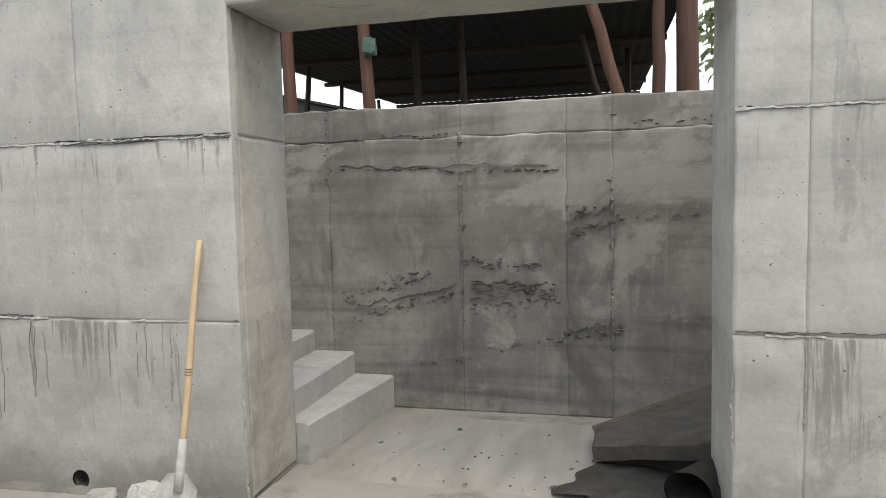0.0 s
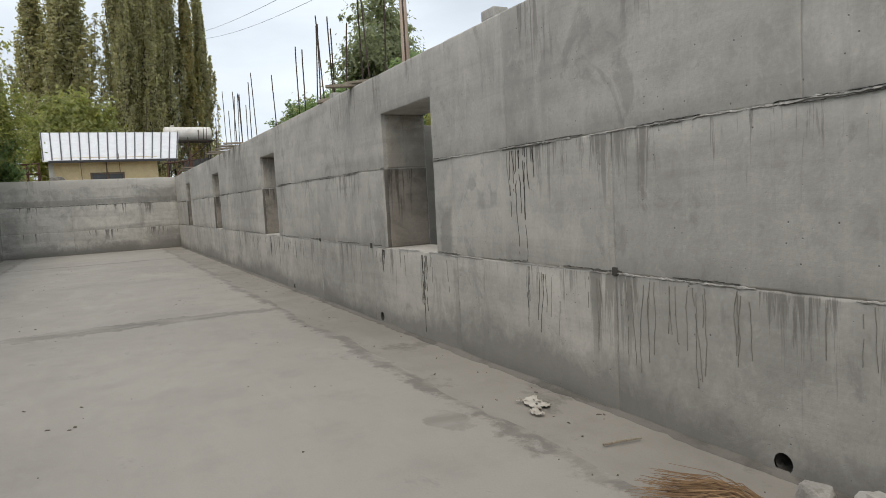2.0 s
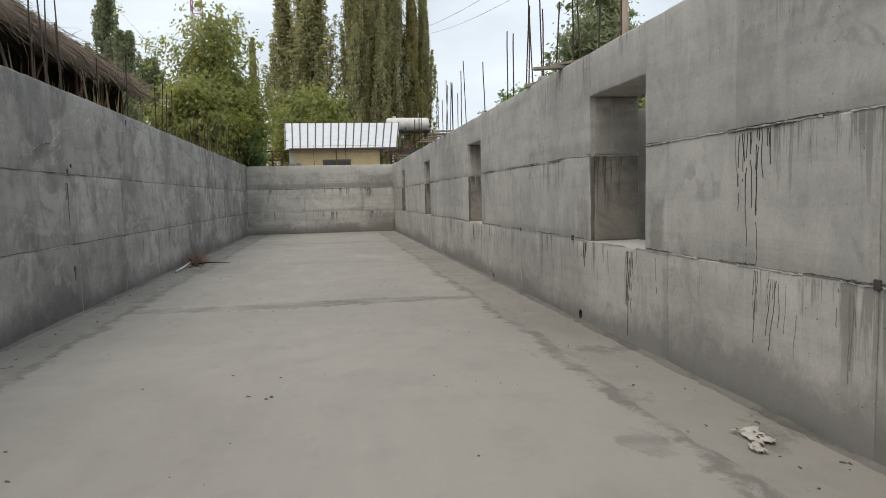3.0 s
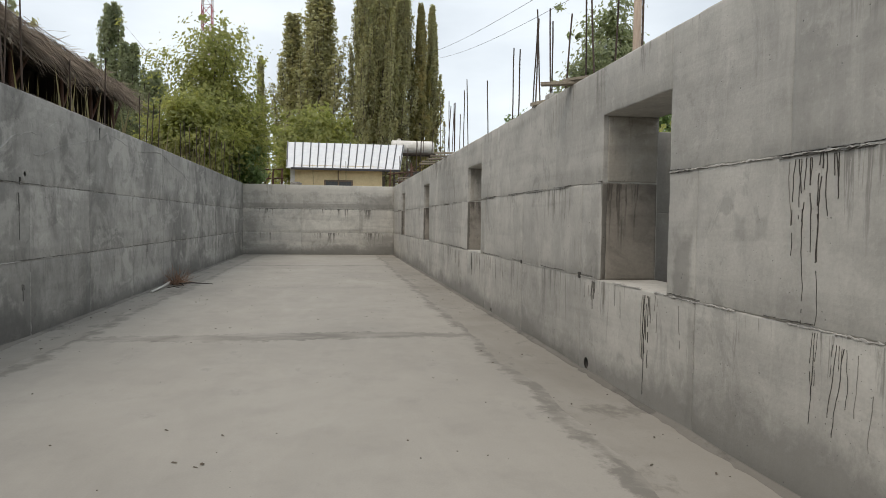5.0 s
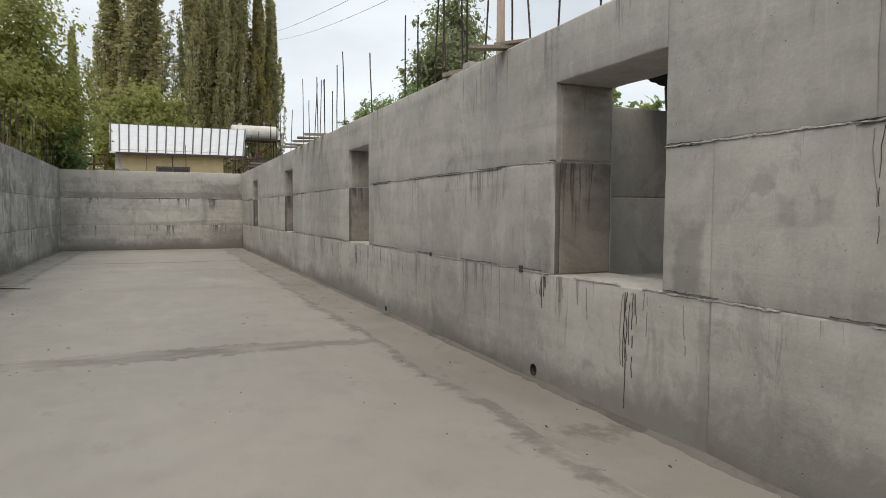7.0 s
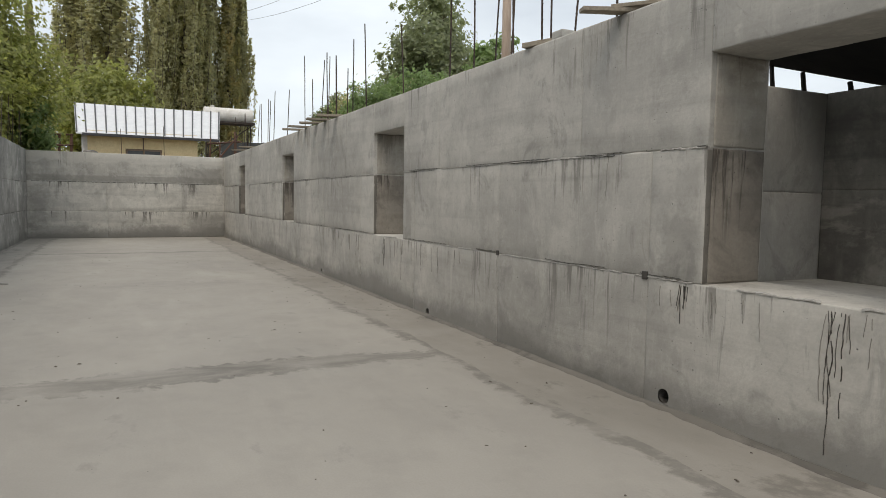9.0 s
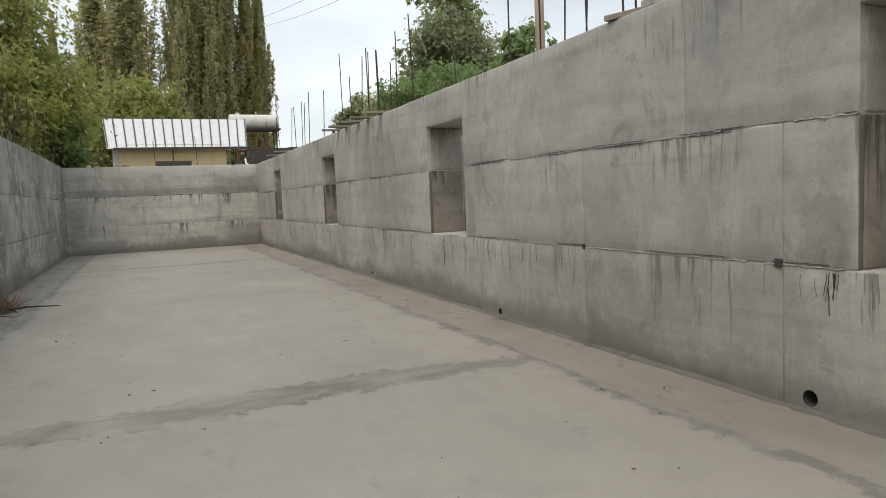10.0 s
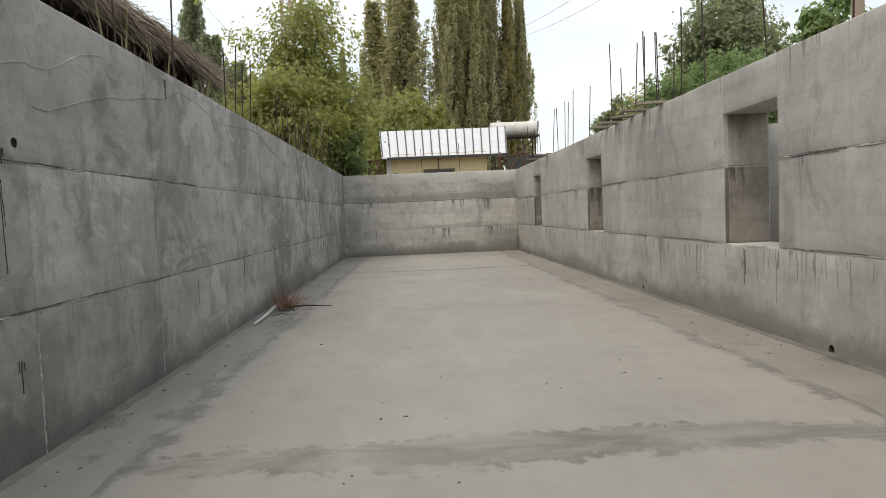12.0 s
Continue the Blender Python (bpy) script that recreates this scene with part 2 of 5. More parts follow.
def plain(name, a, b, scale=8.0, rough=0.8, metal=0.0, strength=0.3, stretch=(1, 1, 1), distance=0.01, island=0.0, vary=0.0):
    """Two-tone surface with noise at two scales."""
    n = Nodes(name, rough, metal)
    v = n.mapped(stretch)
    one, two = n.noise(scale, 6, v, 0.62, 0.4), n.noise(scale * 7, 3, v)
    c = n.mix(n.span(one, 0.35, 0.65), a, b)
    c = n.mix(n.span(two, 0.4, 0.7, 0, 0.3), c, tuple(x * 0.6 for x in a))
    if island:
        c = n.mix(1.0, c, n.mix(n.island(), (1 - island,) * 3, (1 + island,) * 3), "MULTIPLY")
    if vary:
        c = n.mix(1.0, c, n.mix(n.random(), (1 - vary,) * 3, (1 + vary,) * 3), "MULTIPLY")
    n.colour(c)
    return n.bump(n.math("ADD", one, n.math("MULTIPLY", two, 0.4)), strength, distance)


def leaf_mat(name, a, b, c3, share=0.12):
    """Leaves: each one its own green, some turning, a little light through them."""
    n = Nodes(name, 0.6)
    big = n.noise(0.5, 3)
    c = n.mix(n.island(), a, b)
    c = n.mix(n.math("MULTIPLY", n.span(n.noise(0.9, 3), 0.50, 0.66), share * 4, True), c, c3)
    c = n.mix(n.span(big, 0.35, 0.65, 0.0, 0.35), c, tuple(v * 0.75 for v in a))
    n.colour(c)
    tr = n.t.nodes.new("ShaderNodeBsdfTranslucent")
    ad = n.t.nodes.new("ShaderNodeMixShader")
    n.t.links.new(n.mix(1.0, c, (2.2, 2.2, 1.75), "MULTIPLY"), tr.inputs["Color"])
    ad.inputs["Fac"].default_value = 0.5
    n.t.links.new(n.bsdf.outputs[0], ad.inputs[1])
    n.t.links.new(tr.outputs[0], ad.inputs[2])
    n.t.links.new(ad.outputs[0], n.t.nodes["Material Output"].inputs["Surface"])
    return n.m


STAIN_SOFT = plain("faint_seep_stain", (0.235, 0.223, 0.20), (0.29, 0.276, 0.25), 20, 0.85)
# seep runs and tie plugs, also crack and painted shadow lines at joints
DARK_MARK = plain("dark_stain_and_joint_shadow", (0.045, 0.041, 0.036), (0.075, 0.069, 0.06), 20, 0.7)
# dark tone for the inside of bores and the back wall's crack ribbons
VOID = plain("dark_bore_and_crack", (0.10, 0.095, 0.085), (0.06, 0.056, 0.05), 20, 0.9)
MORTAR = plain("mortar_ridge", (0.46, 0.445, 0.41), (0.30, 0.29, 0.27), 14, 0.92, strength=0.6)
WOOD = plain("pale_handle_wood", (0.54, 0.41, 0.26), (0.44, 0.32, 0.19), 6, 0.6, stretch=(6, 6, 0.6))
PLANK = plain("weathered_plank", (0.30, 0.26, 0.20), (0.20, 0.17, 0.13), 5, 0.85, stretch=(1, 8, 8), vary=0.2)
POLE = plain("peeled_pole", (0.125, 0.060, 0.036), (0.07, 0.032, 0.021), 5, 0.8, stretch=(5, 5, 0.6), vary=0.25)
POLE_DARK = plain("dark_pole", (0.06, 0.047, 0.038), (0.036, 0.028, 0.023), 5, 0.85, stretch=(5, 5, 0.6), vary=0.2)
TIMBER = plain("old_timber_beam", (0.135, 0.10, 0.075), (0.05, 0.038, 0.03), 5, 0.9, strength=0.7, stretch=(1.2, 9, 9))
STEEL = plain("cement_smeared_steel", (0.52, 0.51, 0.48), (0.36, 0.35, 0.33), 16, 0.75, 0.1)
REBAR = plain("rusty_rebar", (0.055, 0.045, 0.040), (0.095, 0.062, 0.045), 30, 0.8, 0.35, vary=0.3)
ROCK = plain("concrete_rubble", (0.46, 0.445, 0.41), (0.34, 0.33, 0.30), 12, 0.95, strength=0.8)
TWIG = plain("dry_broom_twigs", (0.30, 0.19, 0.10), (0.20, 0.12, 0.065), 10, 0.85, island=0.35)
TWIG_RED = plain("dry_red_brush", (0.33, 0.19, 0.12), (0.21, 0.12, 0.08), 10, 0.85, island=0.35)
PAPER = plain("dirty_rag", (0.55, 0.52, 0.46), (0.42, 0.39, 0.34), 12, 0.9)
PVC = plain("scuffed_white_pipe", (0.66, 0.65, 0.62), (0.52, 0.51, 0.48), 10, 0.5)
TARP = plain("dusty_dark_felt", (0.075, 0.07, 0.065), (0.125, 0.115, 0.105), 7, 0.9, strength=0.6)
# one near-black tone for the shed and awning sheets and the rear screen
BLACK_TIN = plain("near_black_roof_sheet", (0.011, 0.010, 0.010), (0.020, 0.018, 0.017), 4, 0.85, 0.0)
REED = plain("weathered_reed", (0.24, 0.19, 0.14), (0.14, 0.105, 0.078), 3, 0.9, island=0.45)
ROOF_WHITE = plain("white_sheet_metal", (0.74, 0.75, 0.76), (0.64, 0.65, 0.67), 1.5, 0.45, 0.0, 0.1)
SEAM = plain("dark_seam", (0.045, 0.045, 0.05), (0.07, 0.07, 0.075), 8, 0.6)
YELLOW = plain("yellow_plaster", (0.74, 0.60, 0.36), (0.65, 0.51, 0.30), 2, 0.85)
BROWN = plain("brown_joinery", (0.16, 0.10, 0.06), (0.11, 0.07, 0.045), 6, 0.6)
DARK_PANE = plain("dim_window_glass", (0.03, 0.033, 0.035), (0.05, 0.05, 0.05), 1, 0.15)
WHITEWASH = plain("white_tank_paint", (0.76, 0.74, 0.70), (0.60, 0.57, 0.52), 2.5, 0.6)
GREY_STONE = plain("grey_rubble_stone", (0.24, 0.225, 0.20), (0.15, 0.14, 0.125), 5, 0.9, strength=0.8)
SOIL = plain("dry_trampled_soil", (0.23, 0.19, 0.14), (0.16, 0.14, 0.095), 0.6, 0.95, strength=0.8, distance=0.05)
BARK = plain("grey_bark", (0.15, 0.125, 0.10), (0.09, 0.075, 0.06), 4, 0.9, strength=0.7, stretch=(3, 3, 0.5))
MAST = plain("faded_red_mast_paint", (0.46, 0.13, 0.16), (0.36, 0.10, 0.13), 3, 0.6)
MAST_WHITE = plain("faded_white_mast_paint", (0.68, 0.62, 0.63), (0.55, 0.50, 0.51), 3, 0.6)
WIRE = plain("dull_cable", (0.10, 0.10, 0.11), (0.14, 0.14, 0.15), 5, 0.6)
POST_PALE = plain("pale_pole_wood", (0.48, 0.38, 0.30), (0.36, 0.27, 0.21), 3, 0.8, stretch=(4, 4, 0.4))
FENCE = plain("dark_slate_fence", (0.055, 0.062, 0.062), (0.08, 0.085, 0.085), 2, 0.8)
BAG = plain("green_plastic_bag", (0.055, 0.115, 0.09), (0.03, 0.07, 0.055), 8, 0.5)
LEAF_POPLAR = leaf_mat("poplar_leaves", (0.26, 0.255, 0.15), (0.38, 0.37, 0.225), (0.36, 0.29, 0.15), 0.08)
LEAF_POPLAR_DRY = leaf_mat("turning_poplar_leaves", (0.20, 0.195, 0.09), (0.30, 0.27, 0.13), (0.375, 0.275, 0.106), 0.15)
LEAF_WALNUT = leaf_mat("walnut_leaves", (0.165, 0.185, 0.062), (0.29, 0.30, 0.11), (0.40, 0.36, 0.12), 0.07)
LEAF_DARK = leaf_mat("dark_tree_leaves", (0.165, 0.19, 0.12), (0.25, 0.28, 0.17), (0.225, 0.225, 0.112), 0.04)
LEAF_BRIGHT = leaf_mat("bright_vine_leaves", (0.13, 0.19, 0.085), (0.21, 0.28, 0.13), (0.237, 0.288, 0.100), 0.04)
DRY_GRASS = leaf_mat("dry_weeds", (0.27, 0.235, 0.14), (0.20, 0.19, 0.10), (0.36, 0.30, 0.19), 0.15)


# ---- building blocks ----
def part(name, bm, material, parent, label="", smooth=False):
    mesh = bpy.data.meshes.new(name)
    bmesh.ops.recalc_face_normals(bm, faces=bm.faces)
    if smooth:
        for f in bm.faces:
            f.smooth = True
    bm.to_mesh(mesh)
    bm.free()
    mesh.materials.append(material)
    ob = new(name, mesh)
    if parent:
        ob.parent = parent
    if label:
        ob["label"] = label
    return ob


def raw(name, verts, faces, material, parent=None, label=""):
    mesh = bpy.data.meshes.new(name)
    mesh.from_pydata(verts, [], faces)
    mesh.materials.append(material)
    ob = new(name, mesh)
    if parent:
        ob.parent = parent
    if label:
        ob["label"] = label
    return ob


def thing(name, label, category, m=None, group="", kind=""):
    ob = new(name)
    ob.empty_display_size = 0.1
    if m is not None:
        ob.matrix_basis = m
    return tagged(ob, label, category, group, kind)


def add_box(bm, x0, x1, y0, y1, z0, z1, m=None, bevel=0.0):
    r = bmesh.ops.create_cube(bm, size=1.0)
    vs = r["verts"]
    for v in vs:
        v.co = Vector(((x0 + x1) / 2 + v.co.x * (x1 - x0), (y0 + y1) / 2 + v.co.y * (y1 - y0), (z0 + z1) / 2 + v.co.z * (z1 - z0)))
        if m is not None:
            v.co = m @ v.co
    if bevel:
        edges = {e for v in vs for e in v.link_edges}
        bmesh.ops.bevel(bm, geom=list(edges), offset=bevel, segments=2, affect="EDGES", profile=0.6)
    return bm


def box(x0, x1, y0, y1, z0, z1, m=None, bevel=0.0):
    return add_box(bmesh.new(), x0, x1, y0, y1, z0, z1, m, bevel)


def add_tube(bm, points, radii, sides=8, cap=True):
    """A bent tapering tube along points."""
    pts = [Vector(p) for p in points]
    if not hasattr(radii, "__len__"):
        radii = [radii] * len(pts)
    rings = []
    for i, p in enumerate(pts):
        d = (pts[min(i + 1, len(pts) - 1)] - pts[max(i - 1, 0)]).normalized()
        side = d.orthogonal().normalized() if abs(d.z) < 0.9 else d.cross(Vector((0, 1, 0))).normalized()
        other = d.cross(side)
        rings.append([bm.verts.new(p + (side * math.cos(a) + other * math.sin(a)) * radii[i])
                      for a in (2 * math.pi * k / sides for k in range(sides))])
    for a, b in zip(rings, rings[1:]):
        for k in range(sides):
            bm.faces.new((a[k], a[(k + 1) % sides], b[(k + 1) % sides], b[k]))
    if cap:
        bm.faces.new(rings[0])
        bm.faces.new(list(reversed(rings[-1])))
    return bm


def tube(points, radii, sides=8, cap=True):
    return add_tube(bmesh.new(), points, radii, sides, cap)


def nz(x, y, z=0.0):
    return noise.noise(Vector((x, y, z)))


def lines(a, b, step, ring, extra=()):
    """Grid lines from a to b, with a narrow first and last one."""
    count = max(1, round((b - a - 2 * ring) / step))
    inner = [a + ring + (b - a - 2 * ring) * k / count for k in range(count + 1)]
    out = [a] + inner + [b]
    for e in extra:
        out = [v for v in out if v in (a, b) or abs(v - e) > 0.008]
        out.append(e)
    return sorted(out)


def panel(parent, to, u0, u1, v0, v1, depth, material, holes=(), name="concrete_panel", amp=0.004, groove=0.006, step=0.16, wobble=0.007):
    """One cast block of a wall: a gently uneven face with ragged, sunken edges, sides and a back. holes: u, v, radius, square."""
    ring = min(0.016, (u1 - u0) * 0.2, (v1 - v0) * 0.2)
    eu = [h[0] + h[2] * k for h in holes for k in (-1.5, -1, -0.5, 0, 0.5, 1, 1.5)]
    ev = [h[1] + h[2] * k for h in holes for k in (-1.5, -1, -0.5, 0, 0.5, 1, 1.5)]
    us = lines(u0, u1, step, ring, [e for e in eu if u0 + 0.02 < e < u1 - 0.02])
    vs = lines(v0, v1, step, ring, [e for e in ev if v0 + 0.02 < e < v1 - 0.02])
    bm = bmesh.new()
    grid, flat = {}, {}
    for i, u in enumerate(us):
        for j, v in enumerate(vs):
            eu_, ev_ = i in (0, len(us) - 1), j in (0, len(vs) - 1)
            du = wobble * nz(u * 3.1, v * 9.0, 5.0) if eu_ else 0.0
            dv = wobble * nz(u * 9.0, v * 3.1, 9.0) if ev_ else 0.0
            if i in (1, len(us) - 2) and not eu_:
                du = 0.011 * nz(u * 3.1, v * 13.0, 2.0)
            if j in (1, len(vs) - 2) and not ev_:
                dv = 0.011 * nz(u * 13.0, v * 3.1, 3.0)
            w = amp * nz(u * 0.9, v * 1.1, 7.0) + 0.0012 * nz(u * 5, v * 5, 1.0)
            if eu_ or ev_:
                w -= groove * (0.8 + 1.2 * nz(u * 4.0, v * 4.0, 4.0))
            elif i in (1, len(us) - 2) or j in (1, len(vs) - 2):
                w += 0.004 * max(0.0, nz(u * 6.0, v * 6.0, 8.0))
            flat[i, j] = (u + du, v + dv, w)
            grid[i, j] = bm.verts.new(to(u + du, v + dv, w))
    cut = {}
    for i in range(len(us) - 1):
        for j in range(len(vs) - 1):
            cu, cv = (us[i] + us[i + 1]) / 2, (vs[j] + vs[j + 1]) / 2
            hit = None
            for h in holes:
                du, dv = abs(cu - h[0]), abs(cv - h[1])
                if (max(du, dv) if h[3] else math.hypot(du, dv)) < h[2]:
                    hit = h
            if hit:
                cut[i, j] = hit
                continue
            bm.faces.new((grid[i, j], grid[i + 1, j], grid[i + 1, j + 1], grid[i, j + 1])).smooth = True
    for (i, j), h in cut.items():
        for di, dj in ((0, 0), (1, 0), (0, 1), (1, 1)):
            u, v, w = flat[i + di, j + dj]
            r = math.hypot(u - h[0], v - h[1])
            if not h[3] and r > 0.3 * h[2] and any((i + di - a, j + dj - b) not in cut for a in (0, 1) for b in (0, 1)):
                k = h[2] / r
                grid[i + di, j + dj].co = to(h[0] + (u - h[0]) * k, h[1] + (v - h[1]) * k, w)
    rim = [(i, 0) for i in range(len(us))] + [(len(us) - 1, j) for j in range(1, len(vs))]
    rim += [(i, len(vs) - 1) for i in range(len(us) - 2, -1, -1)] + [(0, j) for j in range(len(vs) - 2, 0, -1)]
    back = [bm.verts.new(to(flat[k][0], flat[k][1], -depth)) for k in rim]
    for k in range(len(rim)):
        q = (k + 1) % len(rim)
        bm.faces.new((grid[rim[k]], back[k], back[q], grid[rim[q]]))
    bm.faces.new(back)
    bmesh.ops.delete(bm, geom=[v for v in bm.verts if not v.link_faces], context="VERTS")
    return part(name, bm, material, parent)


def bore(parent, to, u, v, r, square, depth=0.24):
    """The bore of a drain or tie hole, with its end."""
    bm = bmesh.new()
    n = 4 if square else 14
    turn = math.pi / 4 if square else 0.0
    k = math.sqrt(2) if square else 1.0
    rings = [[bm.verts.new(to(u + r * k * 1.02 * math.cos(turn + 2 * math.pi * a / n), v + r * k * 1.02 * math.sin(turn + 2 * math.pi * a / n), w))
              for a in range(n)] for w in (-0.012, -depth)]
    for a in range(n):
        bm.faces.new((rings[0][a], rings[0][(a + 1) % n], rings[1][(a + 1) % n], rings[1][a]))
    bm.faces.new(rings[1])
    return part("drain_bore" if not square else "tie_hole", bm, VOID, parent)


def ridge(parent, to, u0, v0, u1, v1, wide=0.012, proud=0.007, name="mortar_ridge", gaps=0.35, material=None):
    """A broken bead of leaked mortar along a pour joint."""
    bm = bmesh.new()
    length = math.hypot(u1 - u0, v1 - v0)
    count = max(4, int(length / 0.019))
    du, dv = (u1 - u0) / length, (v1 - v0) / length
    last = None
    for k in range(count + 1):
        s = length * k / count
        u, v = u0 + du * s, v0 + dv * s
        a = nz(u * 2.2, v * 2.2, 31.0)
        if a < gaps - 0.5:
            last = None
            continue
        off = 0.006 * nz(u * 5, v * 5, 17.0) + 0.008 * nz(u * 31, v * 31, 19.0)
        h = wide * (0.2 + 1.1 * abs(nz(u * 21, v * 21, 3.0)) + 0.9 * abs(nz(u * 67, v * 67, 5.0)))
        p = proud * (0.05 + 1.3 * abs(nz(u * 29, v * 29, 6.0)) + 1.5 * abs(nz(u * 83, v * 83, 8.0)))
        ring = [bm.verts.new(to(u - dv * (o + off), v + du * (o + off), w)) for o, w in ((-h, -0.014), (-h * 0.4, p), (h * 0.5, p * 0.7), (h, -0.014))]
        if last:
            for q in range(3):
                bm.faces.new((last[q], last[q + 1], ring[q + 1], ring[q]))
        last = ring
    bmesh.ops.delete(bm, geom=[v for v in bm.verts if not v.link_faces], context="VERTS")
    return part(name, bm, material or MORTAR, parent)


def seep(parent, to, u, v_top, v_end, wide=0.012, seed=0, name="seep_stain"):
    """A dark run that has seeped from a joint: wandering, broken ribbons of crust side by side."""
    rnd = random.Random(seed)
    bm = bmesh.new()
    runs = [(u, v_end, wide)]
    if wide > 0.015:
        runs += [(u + rnd.uniform(0.012, 0.03) * s, v_top + (v_end - v_top) * rnd.uniform(0.25, 0.7), wide * 0.35) for s in (-1, 1)]
    for x, low, w0 in runs:
        count = max(5, int((v_top - low) / 0.022))
        last, drift = None, 0.0
        for k in range(count + 1):
            f = k / count
            drift = 0.6 * drift + rnd.uniform(-1, 1) * 0.0032
            x += drift
            if rnd.random() < 0.03:
                last = None
                continue
            wd = w0 * 0.38 * (1.0 - 0.6 * f) * rnd.uniform(0.25, 1.2) / 2
            v = v_top + (low - v_top) * f
            ring = [bm.verts.new(to(x + o * wd, v, w)) for o, w in ((-1, -0.002), (-0.4, 0.0050), (0.4, 0.0050), (1, -0.002))]
            if last:
                for q in range(3):
                    bm.faces.new((last[q], last[q + 1], ring[q + 1], ring[q]))
            last = ring
    bmesh.ops.delete(bm, geom=[v for v in bm.verts if not v.link_faces], context="VERTS")
    return part(name, bm, DARK_MARK if wide > 0.015 else STAIN_SOFT, parent)


# ---- the basin: walls cast in lifts ----
FACE_N, FACE_S, FACE_W, FACE_E = 3.5, -3.15, -32.7, 7.0
TOP = 3.18
DEPTH_N = 0.60
LIFTS = (0.0, 1.02, 2.02, TOP)
DOOR = (-1.6, 0.86, 2.69)
WINDOWS = [(-8.13, -6.75), (-15.1, -13.82), (-22.0, -20.77), (-28.95, -27.7)]
WIN_TOP = 2.69


def north(u, v, w):
    return (u, FACE_N - w, v)


def south(u, v, w):
    return (u, FACE_S + w - 0.15 * max(0.0, min(1.0, (-u - 13.0) / 19.7)), v)


def west(u, v, w):
    return (FACE_W + w, u, v)


def east(u, v, w):
    return (FACE_E - w, u, v)


wall_north = thing("wall_north", "long grey cast concrete basin wall with window openings and a doorway", "wall", kind="structure")
joints = [FACE_E, 4.6, 2.9, 1.16, 0.86, -1.6, -3.97, -6.32, -8.68, -11.03, -13.4, -15.75, -18.1, -20.45, -22.8, -25.2, -27.4, -29.9, FACE_W - 0.5]
upper = [FACE_E, 3.6, 1.16, 0.86, -1.6, -2.55, -5.3, -9.6, -12.6, -16.6, -19.2, -23.6, -26.4, -30.2, FACE_W - 0.5]
drains = [(-2.68, 0.072, 0.058, False), (-8.46, 0.10, 0.058, False), (-8.62, 0.125, 0.024, False), (-12.9, 0.07, 0.045, False), (-18.3, 0.1, 0.04, False), (-5.9, 0.52, 0.014, True)]
ties = [(-3.97, 1.038, 0.026, True), (-11.04, 1.03, 0.024, True), (-8.71, 1.03, 0.030, True)]


def holes_in(u0, u1, v0, v1, holes):
    return [h for h in holes if u0 < h[0] < u1 and v0 < h[1] < v1]


def spans(a, b, cuts):
    s = sorted({a, b, *[c for c in cuts if a < c < b]})
    return list(zip(s, s[1:]))


def open_at(u, row):
    if DOOR[0] < u < DOOR[1]:
        return DOOR[2] if row < 3 else 0
    if row >= 1:
        for a, b in WINDOWS:
            if a < u < b:
                return WIN_TOP
    return 0


edges_open = [e for pair in WINDOWS for e in pair] + [DOOR[0], DOOR[1]]
for row in range(3):
    cuts = (joints if row < 2 else upper) + (edges_open if row else [DOOR[0], DOOR[1]])
    for a, b in spans(FACE_W - 0.5, FACE_E, cuts):
        v0, v1 = LIFTS[row], LIFTS[row + 1]
        o = open_at((a + b) / 2, row)
        if o and row < 2:
            continue
        if o:
            v0 = o
        hs = holes_in(a, b, v0, v1, drains if row == 0 else [t for t in ties])
        hs = [h for h in hs if a + 0.1 < h[0] < b - 0.1]
        panel(wall_north, north, a, b, v0, v1, DEPTH_N, CONCRETE, hs)
        for h in hs:
            bore(wall_north, north, *h)
for u, v, r, sq in ties:
    bm = box(u - r, u + r, FACE_N - 0.009, FACE_N + 0.02, v - r * 1.2, v + r, bevel=0.004)
    part("tie_block", bm, DARK_MARK, wall_north, "dark plugged tie hole")
for a, b in spans(FACE_W, FACE_E, edges_open):
    mid_u = (a + b) / 2
    if not open_at(mid_u, 0):
        ridge(wall_north, north, a, 1.02, b, 1.02, 0.013, 0.008)
    if not open_at(mid_u, 1):
        ridge(wall_north, north, a, 2.02, b, 2.02, 0.015, 0.010, gaps=0.2)
for u in joints[3:13]:
    if not (-1.55 < u < 0.8):
        ridge(wall_north, north, u, 0.02, u, 1.0, 0.008, 0.005, gaps=0.55)
for k, (u, a, b, wd) in enumerate([(-5.22, 1.99, 1.03, 0.020), (-5.03, 2.01, 1.04, 0.022), (-5.13, 1.99, 1.45, 0.018), (-4.93, 2.0, 1.75, 0.02), (-5.3, 1.98, 1.6, 0.012),
                                   (-7.14, 0.98, 0.10, 0.034), (-7.05, 0.98, 0.35, 0.026), (-7.17, 0.96, 0.42, 0.014), (-5.04, 1.0, 0.47, 0.022), (-4.82, 0.95, 0.45, 0.020),
                                   (-4.88, 0.96, 0.55, 0.016), (-4.62, 0.75, 0.45, 0.014), (-4.72, 0.98, 0.6, 0.014), (-8.32, 0.99, 0.70, 0.034), (-8.28, 0.99, 0.82, 0.026),
                                   (-6.55, 0.98, 0.62, 0.014), (-3.6, 0.99, 0.5, 0.010), (-3.42, 0.98, 0.62, 0.012), (-2.95, 0.98, 0.55, 0.008), (-12.1, 0.98, 0.72, 0.014), (-14.6, 0.98, 0.5, 0.016), (-14.3, 0.98, 0.62, 0.014), (-13.9, 0.98, 0.4, 0.012),
                                   (-16.0, 0.98, 0.6, 0.012), (-9.6, 2.0, 1.7, 0.010), (-9.2, 2.0, 1.65, 0.010)]):
    seep(wall_north, north, u, a, b, wd, k)


